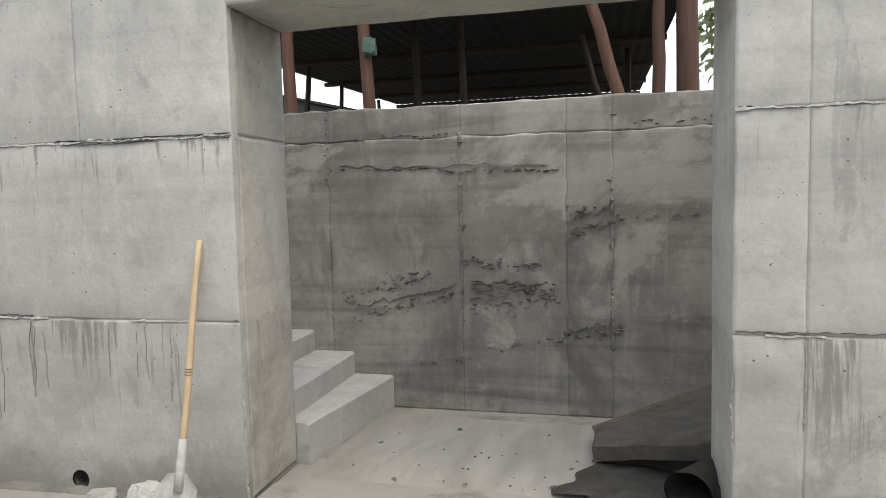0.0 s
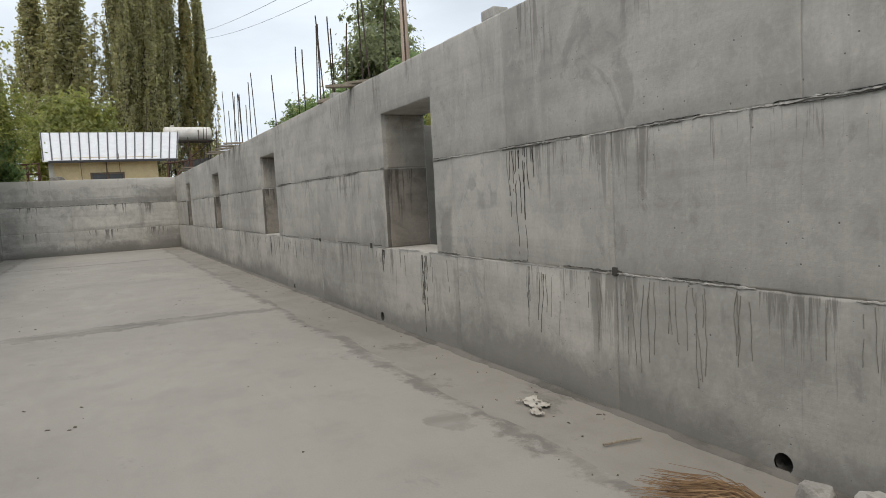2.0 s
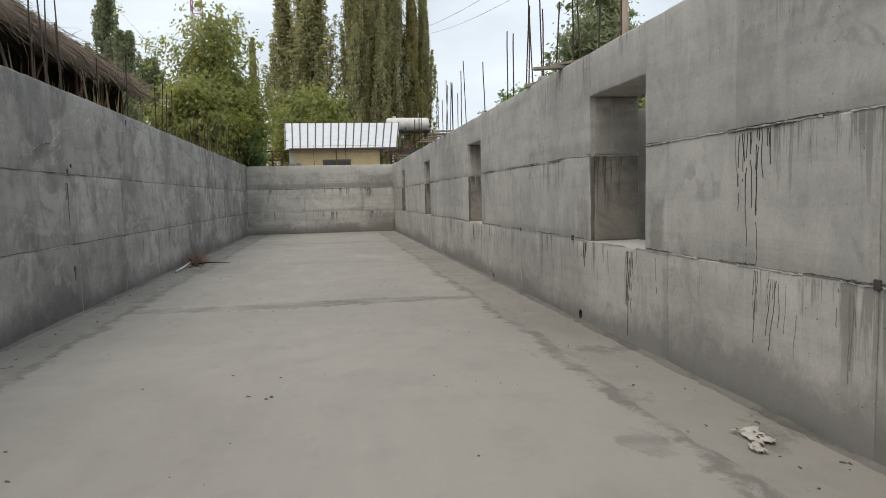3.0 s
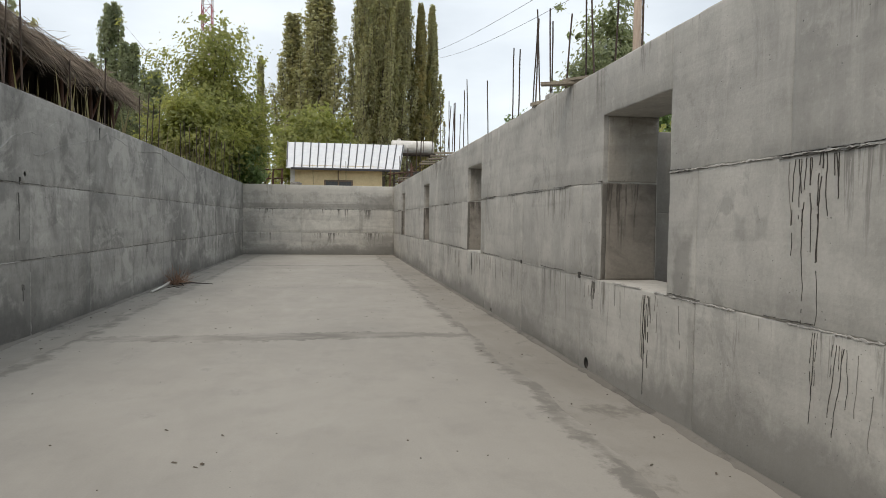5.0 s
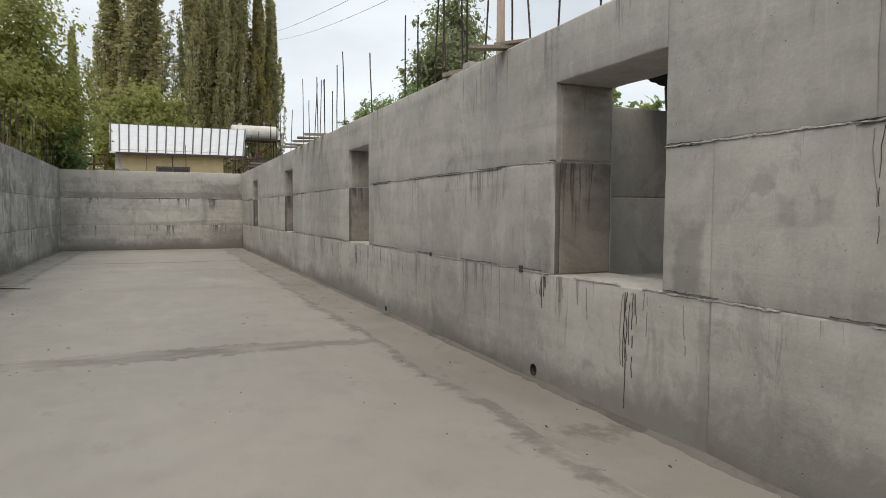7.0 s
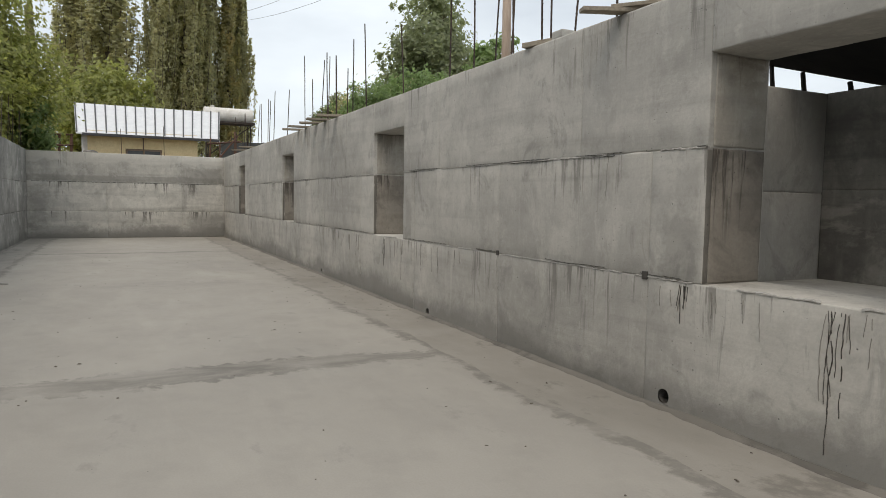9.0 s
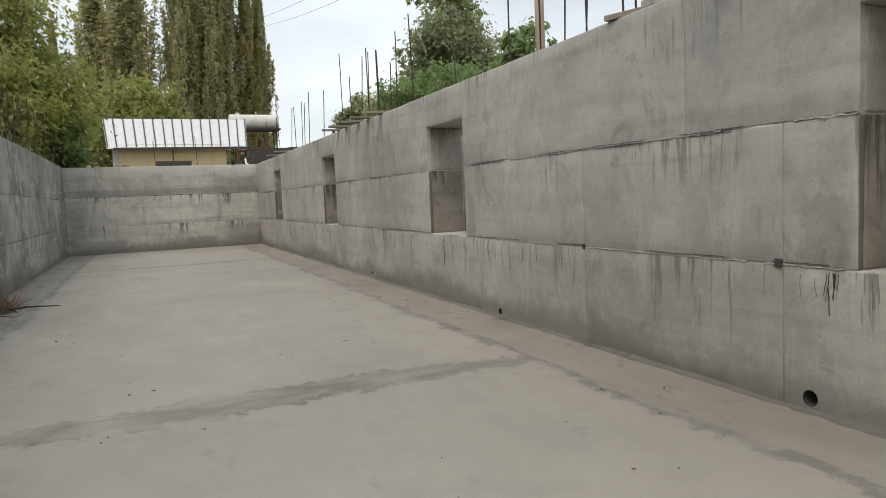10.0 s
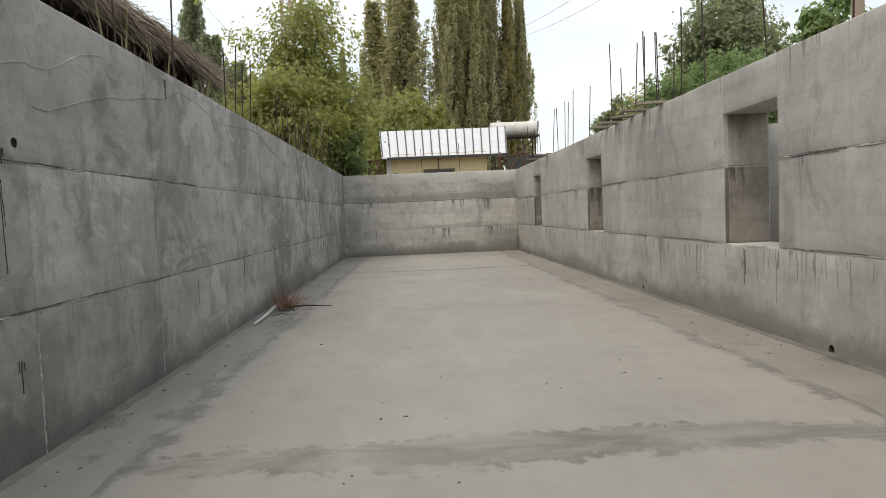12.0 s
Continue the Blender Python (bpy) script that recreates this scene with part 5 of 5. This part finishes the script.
for k, x in enumerate((-23.6, -21.8, -19.8, -17.2, -14.6, -12, -9.4, -6.8)):
    pole("post", "", inv @ Vector((x, -5.95, 2.1)), inv @ Vector((x + 0.1, -5.95, 5.3)), 0.06, POLE, parent=shelter)
    pole("post", "", inv @ Vector((x + 0.9, -7.8, 2.1)), inv @ Vector((x + 0.7, -7.8, 5.8)), 0.07, POLE_DARK, parent=shelter)
    pole("brace", "", inv @ Vector((x + 0.08, -5.95, 4.3)), inv @ Vector((x - 0.75, -5.95, 5.2)), 0.04, POLE, parent=shelter)
    if k % 2:
        pole("brace", "", inv @ Vector((x + 0.5, -6.0, 3.2)), inv @ Vector((x + 1.3, -6.1, 5.2)), 0.035, PLANK, parent=shelter)
pole("eave_beam", "", inv @ Vector((-23.9, -5.95, 5.28)), inv @ Vector((-5.4, -5.95, 5.28)), 0.07, POLE_DARK, parent=shelter)
pole("rail", "", inv @ Vector((-23.8, -6.3, 4.4)), inv @ Vector((-8.0, -6.3, 4.55)), 0.06, POLE_DARK, parent=shelter)
bm = box(-18.9, -17.3, -5.60, -5.56, 5.02, 5.22, bevel=0.006)
bm.transform(inv)
part("eave_board", bm, PLANK, shelter, "pale weathered board under the eave")
bm = box(-23.9, -5.5, -8.3, -8.2, 2.1, 6.05)
bm.transform(inv)
part("rear_wall", bm, POLE_DARK, shelter, "dark boarded back")
bm = bmesh.new()
rows = [[bm.verts.new((x, y, z)) for y, z in ((-8.2, 2.1), (-6.0, 2.1), (-6.0, 5.40), (-8.2, 6.02))] for x in (-23.9, -23.8)]
bm.faces.new(rows[0])
bm.faces.new(rows[1])
for q in range(4):
    bm.faces.new((rows[0][q], rows[0][(q + 1) % 4], rows[1][(q + 1) % 4], rows[1][q]))
bm.transform(inv)
part("end_wall", bm, POLE_DARK, shelter, "dark boarded end")
for x in (-16.2, -21.0):
    ob = scrap("cloth", "torn pale cloth hanging from the reed eave", "cloth", x, -6.0, 0.35, int(-x), PAPER)
    ob.matrix_basis = pose(x, -5.45, 5.2, 75, 10, 8)

# ---- house and yard beyond the west end ----
house = thing("house", "low yellow house with a white standing-seam roof", "house", pose(-46.6, 1, 2.2))
part("wall", box(-6.5, 0, -2.85, 2.9, 0, 3.0), YELLOW, house, "pale yellow plastered wall")
part("gable_wall", box(-6.4, -0.3, -3.15, -2.852, 0, 2.9), ROOF_WHITE, house, "whitewashed side wall")


def on_roof(f, g, lift):
    """A point of the roof: f along the eave, g up the slope; the ridge is the longer edge."""
    y0, y1 = -3.38 - 0.42 * g, 4.08 + 0.93 * g
    return (0.42 - 6.82 * g - 0.33 * lift, y0 + (y1 - y0) * f, 2.78 + 2.38 * g + 0.94 * lift)


def roof_strip(f0, f1, lo, hi):
    bm = bmesh.new()
    vs = [bm.verts.new(on_roof(f, g, h)) for f, g, h in ((f0, 0, lo), (f1, 0, lo), (f1, 1, lo), (f0, 1, lo), (f0, 0, hi), (f1, 0, hi), (f1, 1, hi), (f0, 1, hi))]
    for q in ((0, 1, 2, 3), (4, 5, 6, 7), (0, 1, 5, 4), (1, 2, 6, 5), (2, 3, 7, 6), (3, 0, 4, 7)):
        bm.faces.new([vs[i] for i in q])
    return bm


roof = part("roof", roof_strip(0, 1, -0.05, 0.05), ROOF_WHITE, house, "white sheet-metal roof")
for k in range(16):
    f = min(0.994, max(0.006, k / 15))
    part("seam", roof_strip(f - 0.0045, f + 0.0045, 0.05, 0.11), SEAM, roof, "" if k else "dark standing seam")
part("fascia", box(0.36, 0.48, -3.08, 4.09, 2.66, 2.80), SEAM, house, "dark eave board")
win = part("window", box(-0.04, 0.05, -0.95, 0.95, 0.8, 2.05), BROWN, house, "brown wooden window")
part("pane", box(0.051, 0.058, -0.85, -0.05, 0.9, 1.95), DARK_PANE, win)
part("pane", box(0.051, 0.058, 0.05, 0.85, 0.9, 1.95), DARK_PANE, win)
part("downpipe", tube([(0.12, -0.02, 0), (0.12, -0.02, 2.8)], 0.035, 8), BROWN, house)

stand = thing("tank_stand", "dark steel stand with thin legs carrying a tank", "stand", pose(-56, 7.0, 2.2))
for x in (-0.6, 0.6):
    for y in (-1.5, 1.5):
        part("leg", tube([(x, y, 0), (x, y, 4.75)], 0.05, 6), POLE_DARK, stand)
part("platform", box(-0.8, 0.8, -1.8, 1.8, 4.75, 4.87), POLE_DARK, stand, "dark plank platform")
part("brace", tube([(0.62, -1.5, 2.4), (0.62, 1.5, 4.6)], 0.04, 6), POLE_DARK, stand)
tank = thing("water_tank", "white painted horizontal water tank on a stand", "tank", pose(-56, 7.0, 7.6))
part("shell", tube([(0, -1.75, 0), (0, -1.66, 0), (0, 1.66, 0), (0, 1.75, 0)], [0.40, 0.53, 0.53, 0.40], 24), WHITEWASH, tank, smooth=False)
part("neck", tube([(0, -1.1, 0.48), (0, -1.1, 0.66)], 0.14, 12), WHITEWASH, tank)
yard_fence = thing("yard_fence", "dark slate-grey sheet fence beyond the basin", "fence", pose(-60, 12, 2.2))
for k in range(9):
    part("sheet", box(-0.03, 0.03, -5.0 + k * 1.6, -3.42 + k * 1.6, 0, 3.75 + 0.06 * (k % 3)), FENCE, yard_fence)
scaffold = thing("scaffold", "frame of thin bent poles beside the house", "scaffold", pose(-42, 4.6, 2.2))
for a, b in (((0, -0.6, 0), (0, -0.5, 2.5)), ((0, 0.7, 0), (0, 0.75, 2.9)), ((-1, 0.9, 0), (-1, 0.95, 2.6)), ((0, -0.7, 2.2), (0, 1.1, 2.4)), ((0, -0.5, 0.9), (0, 0.9, 2.7)), ((-1, 0.1, 0), (-1, 0.1, 2.3))):
    pole("pole", "", a, b, 0.045, POLE, parent=scaffold)
ladder = thing("wooden_frame", "leaning red-brown timber frame beside the house", "frame", pose(-44.5, -3.0, 2.2))
for y in (-0.8, -0.1, 0.45):
    pole("upright", "", (0, y, 0), (0, y + 0.05, 2.5), 0.07, POLE, parent=ladder)
for z in (1.2, 1.9, 2.45):
    pole("rail", "", (0.06, -0.9, z), (0.06, 0.6, z + 0.08), 0.05, POLE, parent=ladder)
pole("strut", "", (0.1, -1.4, 0), (0.1, -0.2, 2.3), 0.06, POLE, parent=ladder)

lump("stone_pile", "grey rubble stone heap beside the house", -44.6, -1.6, 3.0, 0.7, 0.6, 1.2, 17, GREY_STONE, "stones")

utility_pole = thing("utility_pole", "pale wooden utility pole behind the wall", "utility pole", pose(-23.4, 11.0, 2.1))
part("shaft", tube([(0, 0, 0), (0, 0, 5), (0, 0, 9.2)], [0.16, 0.145, 0.12], 12), POST_PALE, utility_pole, smooth=True)
part("crossarm", box(-0.06, 0.06, -0.8, 0.8, 8.6, 8.72), POST_PALE, utility_pole)
for y in (-0.7, 0.7):
    part("insulator", tube([(0, y, 8.72), (0, y, 8.86)], [0.05, 0.03], 8), ROOF_WHITE, utility_pole)
for k, y in enumerate((-0.7, 0.7)):
    a, b = Vector((-23.4, 11 + y, 10.95)), Vector((-92, 12 + 2.2 * y, 23.5))
    pts = [a.lerp(b, f / 14) - Vector((0, 0, 0.7 * math.sin(math.pi * f / 14))) for f in range(15)]
    tagged(part("power_line", tube(pts, 0.013, 5), WIRE, None), "thin grey overhead power line", "cable", "power lines")

mast = thing("radio_mast", "tall slim red and white lattice mast in the distance", "mast", pose(-93, -15.8, 2.2))
for s in range(14):
    z = s * 3.0
    m_ = MAST if s % 2 == 0 else MAST_WHITE
    bm = bmesh.new()
    c = [(-0.6, -0.6), (0.6, -0.6), (0.6, 0.6), (-0.6, 0.6)]
    for k in range(4):
        (x, y), (x2, y2) = c[k], c[(k + 1) % 4]
        add_tube(bm, [(x, y, z), (x, y, z + 3)], 0.07, 5)
        for h in (0, 1.5):
            add_tube(bm, [(x, y, z + h), (x2, y2, z + h + 1.5)], 0.045, 4)
            add_tube(bm, [(x, y, z + h), (x2, y2, z + h)], 0.045, 4)
    part("lattice_section", bm, m_, mast)


# ---- trees ----
def leaves(points, size, rng, droop=0.0, rise=0.9):
    """Small folded leaves, one at each point, as vertices and faces."""
    n = len(points)
    p = np.asarray(points)
    face = p * np.array([1.0, 1.0, 0.0])
    face /= np.linalg.norm(face, axis=1)[:, None] + 0.05
    face = face * 0.9 + np.array([0, 0, rise]) + rng.normal(size=(n, 3)) * 0.5
    face /= np.linalg.norm(face, axis=1)[:, None]
    a = np.cross(face, rng.normal(size=(n, 3)))
    a[:, 2] -= droop * 0.6
    a /= np.linalg.norm(a, axis=1)[:, None]
    b = np.cross(face, a)
    b /= np.linalg.norm(b, axis=1)[:, None]
    c = np.cross(a, b)
    s = size * rng.uniform(0.6, 1.3, size=(n, 1))
    v = np.stack([p - a * s, p + b * s * 0.55 + c * s * 0.15, p + a * s, p - b * s * 0.55 + c * s * 0.15], axis=1).reshape(-1, 3)
    f = [(4 * i, 4 * i + 1, 4 * i + 2, 4 * i + 3) for i in range(n)]
    return v.tolist(), f


def limbs(bm, base, tips, r):
    for t in tips:
        t = Vector(t)
        mid = base.lerp(t, 0.5) + Vector((0, 0, -0.08 * (t - base).length))
        add_tube(bm, [base, mid, t], [r, r * 0.55, r * 0.15], 5, False)


def poplar(h, r, seed, material, count=15000, label="tall narrow poplar with dense upright foliage", plumes=70, leaf=0.18):
    """A column of upright plumes: each limb leaves the trunk, bends up and carries its own spindle of leaves."""
    rng = np.random.default_rng(seed)
    tree = thing("poplar", label, "tree", group="row of poplars")
    bm = tube([(0, 0, -0.1), (0.1, 0, h * 0.4), (0, 0.1, h * 0.96)], [0.34, 0.22, 0.03], 8, False)
    pts = []
    for k in range(plumes):
        f = 0.03 + 0.86 * ((k + rng.uniform(0, 1)) / plumes) ** 0.85
        z0 = h * f
        prof = r * (0.60 + 0.45 * math.sin(math.pi * min(1.0, f * 1.25 + 0.08))) * (1 - f ** 1.9) + 0.08
        a = k * 2.4 + rng.uniform(-0.5, 0.5)
        ln = min(h * rng.uniform(0.12, 0.25), h * 1.01 - z0)
        out = prof * rng.uniform(0.55, 1.28)
        side = np.array([math.cos(a), math.sin(a), 0.0])
        root, knee, tip = np.array([0, 0, z0]), side * out * 0.85 + [0, 0, z0 + ln * 0.3], side * out + [0, 0, z0 + ln]
        add_tube(bm, [tuple(root), tuple(knee), tuple(tip)], [0.05, 0.03, 0.008], 5, False)
        m = int(count / plumes * rng.uniform(0.6, 1.4))
        g = rng.uniform(0.12, 1.05, size=(m, 1))
        axis = np.where(g < 0.4, root + (knee - root) * g / 0.4, knee + (tip - knee) * (g - 0.4) / 0.6)
        girth = (0.14 + 0.20 * np.sin(math.pi * np.clip(g, 0, 1) ** 0.8)) * (0.55 + 0.45 * r / 2.0) * (ln / 4.5) ** 0.5
        d = rng.normal(size=(m, 3)) * np.array([1, 1, 0.5])
        d /= np.linalg.norm(d, axis=1)[:, None] + 0.01
        pts.append(axis + d * girth * rng.uniform(0.3, 1.25, size=(m, 1)) + rng.normal(0, 0.05, (m, 3)))
    part("trunk", bm, BARK, tree)
    v, f = leaves(np.concatenate(pts), leaf, rng, -0.9, 0.45)
    raw("crown", v, f, material, tree)
    return tree


def broadleaf(name, label, x, y, h, r, seed, material, count=16000, size=0.11, base=2.2, clear=0.2, group="", lobes=34, tall=1.0, cat="tree"):
    rng = np.random.default_rng(seed)
    tree = thing(name, label, cat, pose(x, y, base), group)
    trunk = h * clear + 0.6
    bm = tube([(0, 0, -0.1), (0.05, 0.03, trunk * 0.6), (0.1, 0, h * 0.72)], [0.05 * r + 0.03, 0.04 * r + 0.02, 0.02], 8, False)
    pts = []
    for k in range(lobes):
        u = rng.normal(size=3)
        u /= np.linalg.norm(u)
        k_ = rng.uniform(0.35, 1.0)
        zc = h * (clear + 1) / 2
        c = np.array([u[0] * r * k_, u[1] * r * k_, zc + u[2] * (h * (1 - clear) / 2) * k_ * tall])
        start = Vector((0.06, 0.02, max(trunk * 0.4, min(h * 0.7, c[2] * 0.6))))
        limbs(bm, start, [tuple(c)], 0.02 + 0.012 * r)
        m = count // lobes
        lobe = r * rng.uniform(0.16, 0.34)
        d = rng.normal(size=(m, 3))
        d /= np.linalg.norm(d, axis=1)[:, None]
        q = c + d * lobe * rng.uniform(0.25, 1.0, size=(m, 1)) ** 0.6 * np.array([1, 1, 0.8])
        q += rng.normal(0, 0.15 * r, (m, 3))
        pts.append(q)
        for s in range(3):
            e = c + rng.normal(size=3) * lobe * np.array([1.2, 1.2, 1.0])
            limbs(bm, Vector(tuple(c)), [tuple(e)], 0.012)
            pts.append(e + rng.normal(0, 0.12 * lobe + 0.04, (m // 10, 3)))
    part("trunk", bm, BARK, tree)
    q = np.concatenate(pts)
    q = q[q[:, 2] > 0.05]
    v, f = leaves(q, size, rng, 0.5)
    raw("crown", v, f, material, tree)
    return tree


tall = poplar(31.0, 2.15, 1, LEAF_POPLAR, 19000, plumes=110)
tall.matrix_basis = pose(-84, 3.9, 2.0)
for x, y, k, rz in ((-86, -1.2, 0.96, 40), (-85, 6.5, 1.02, 100), (-88, 9.3, 1.0, 200), (-88, -4.6, 0.80, 290), (-90, 5.0, 1.05, 10), (-91, 8.0, 0.98, 160)):
    wide = 1.8 if y < 0 else 1.08
    copy_thing(tall, pose(x, y, 2.0, 0, 0, rz) @ Matrix.Diagonal((k * wide, k * wide, k, 1)))
slim = poplar(27.0, 1.5, 2, LEAF_POPLAR_DRY, 19000, "tall narrow poplar with leaves turning yellow-brown")
slim.matrix_basis = pose(-88, 11.6, 2.0)
other = poplar(27.5, 1.35, 3, LEAF_POPLAR, 18000)
other.matrix_basis = pose(-90, 13.4, 2.0)
copy_thing(other, pose(-87, -8.4, 2.0, 0, 0, 70) @ Matrix.Scale(0.7, 4))

broadleaf("walnut_tree", "young walnut tree with loose yellow-green foliage", -33.9, -4.9, 7.7, 2.5, 11, LEAF_WALNUT, 19000, 0.10, clear=0.06, lobes=75)
broadleaf("walnut_tree", "leafy yellow-green tree behind the basin wall", -38.5, -4.9, 5.6, 2.0, 12, LEAF_WALNUT, 14000, 0.105, clear=0.05)
broadleaf("shrub", "dense green shrub behind the basin wall", -30.4, -5.0, 4.4, 1.9, 13, LEAF_WALNUT, 12000, 0.10, clear=0.0, cat="shrub")
broadleaf("shrub", "dense dark green shrub behind the basin wall", -34.3, -3.9, 3.4, 1.3, 14, LEAF_BRIGHT, 9000, 0.09, clear=0.0, cat="shrub")
broadleaf("leafy_tree", "yellow-green tree standing behind the house", -62, -1.6, 9.6, 4.0, 15, LEAF_WALNUT, 11000, 0.2, clear=0.1)
dim = poplar(13.0, 1.9, 31, LEAF_DARK, 11000, "dark green poplar behind the thatched shelter", 55, 0.12)
dim.matrix_basis = pose(-48, -13.6, 2.1)
copy_thing(dim, pose(-47, -12.2, 2.1, 0, 0, 80) @ Matrix.Diagonal((0.95, 0.95, 0.8, 1)))
copy_thing(dim, pose(-44, -9.9, 2.1, 0, 0, 170) @ Matrix.Diagonal((1.1, 1.1, 0.62, 1)))
broadleaf("leafy_tree", "olive green tree standing close behind the reed roof", -33, -14.2, 7.9, 1.9, 29, LEAF_POPLAR, 7000, 0.13, clear=0.1, tall=1.1)
broadleaf("leafy_tree", "dark green tree behind the shelter", -34, -15.5, 10.5, 3.0, 18, LEAF_DARK, 11000, 0.16, clear=0.1)
broadleaf("leafy_tree", "large dark grey-green tree beyond the basin", -65, 28.0, 20.4, 4.5, 19, LEAF_DARK, 24000, 0.24, clear=0.02, tall=1.15, lobes=90)
broadleaf("leafy_tree", "slim grey-green tree beyond the basin", -76, 20.6, 11.0, 1.9, 20, LEAF_DARK, 8000, 0.2, clear=0.05, tall=1.1)
broadleaf("leafy_tree", "olive green tree beyond the basin", -56, 17.6, 7.6, 3.0, 21, LEAF_POPLAR, 9000, 0.17, clear=0.0)
broadleaf("leafy_tree", "olive green tree beyond the basin", -52, 20.5, 8.4, 3.0, 22, LEAF_POPLAR, 9000, 0.17, clear=0.0)
broadleaf("vine_bush", "bright green leafy vine bush behind the wall", -34, 10.6, 5.2, 1.9, 23, LEAF_BRIGHT, 16000, 0.085, clear=0.0, cat="bush")
broadleaf("vine_bush", "bright green leafy vine bush behind the wall", -31.5, 12.0, 5.0, 1.6, 24, LEAF_BRIGHT, 13000, 0.085, clear=0.0, cat="bush")
broadleaf("leafy_tree", "small green tree behind the wall", -28, 13.4, 6.3, 1.2, 25, LEAF_BRIGHT, 3500, 0.13, clear=0.3, lobes=16)
broadleaf("leafy_tree", "green tree seen past the passage wall", -21.0, 12.6, 2.8, 1.6, 26, LEAF_WALNUT, 7000, 0.14, clear=0.1)
broadleaf("leafy_tree", "green tree seen past the passage wall", -18.0, 11.8, 1.9, 1.3, 27, LEAF_BRIGHT, 8000, 0.13, clear=0.1)
broadleaf("leafy_tree", "dark green tree behind the pole shed", 2.9, 10.5, 6.5, 1.6, 28, LEAF_DARK, 7000, 0.12, clear=0.0)

# dry weeds standing behind the south wall
rnd = random.Random(99)
verts, faces = [], []
for k in range(420):
    x, y = rnd.uniform(-32.5, -12), rnd.uniform(-4.6, -3.7)
    h = rnd.uniform(0.9, 2.1)
    i = len(verts)
    lx, ly = rnd.gauss(0, 0.14), rnd.gauss(0, 0.1)
    verts += [(x - 0.015, y, 2.15), (x + 0.015, y, 2.15), (x + lx * 0.4, y + ly * 0.4, 2.2 + h * 0.6), (x + lx, y + ly, 2.2 + h), (x, y + 0.014, 2.15)]
    faces += [(i, i + 1, i + 2), (i + 1, i + 4, i + 2), (i + 4, i, i + 2), (i, i + 2, i + 3), (i + 1, i + 2, i + 3)]
tagged(raw("dry_weeds", verts, faces, DRY_GRASS), "tall dry weed stalks behind the wall", "weeds", kind="stuff")

# ---- crumbs, chips and fallen leaves on the floor ----
rnd = random.Random(31)
verts, faces = [], []
for k in range(430):
    if k % 3:
        x, y = rnd.uniform(-24, 1), rnd.uniform(-3.0, 3.4)
    else:
        x, y = rnd.uniform(-24, 0), rnd.choice((rnd.uniform(2.6, 3.4), rnd.uniform(-3.05, -2.6)))
    z = 0.017 if (-2.6 < y < 2.8) else 0.004
    if k % 9 == 1:
        x, y, z = rnd.uniform(-1.3, 0.3), 3.95 + 1.0 * rnd.random() ** 2, 0.018
    r = rnd.uniform(0.003, 0.007) * (2.0 if k % 29 == 0 else 1)
    l = r * rnd.choice((1.0, 1.2, 1.4, 3.0))
    a = rnd.uniform(0, math.pi)
    i = len(verts)
    for dx, dy, dz in ((-l, -r, 0), (l, -r, 0), (l, r, 0), (-l, r, 0), (-l * 0.5, -r * 0.4, r), (l * 0.6, -r * 0.3, r * 0.9), (l * 0.5, r * 0.5, r * 0.8), (-l * 0.6, r * 0.5, r)):
        verts.append((x + dx * math.cos(a) - dy * math.sin(a), y + dx * math.sin(a) + dy * math.cos(a), z + dz))
    faces += [(i, i + 1, i + 5, i + 4), (i + 1, i + 2, i + 6, i + 5), (i + 2, i + 3, i + 7, i + 6), (i + 3, i, i + 4, i + 7), (i + 4, i + 5, i + 6, i + 7)]
tagged(raw("floor_debris", verts, faces, BARK), "dark crumbs, chips and dry leaf bits on the floor", "debris", kind="stuff")
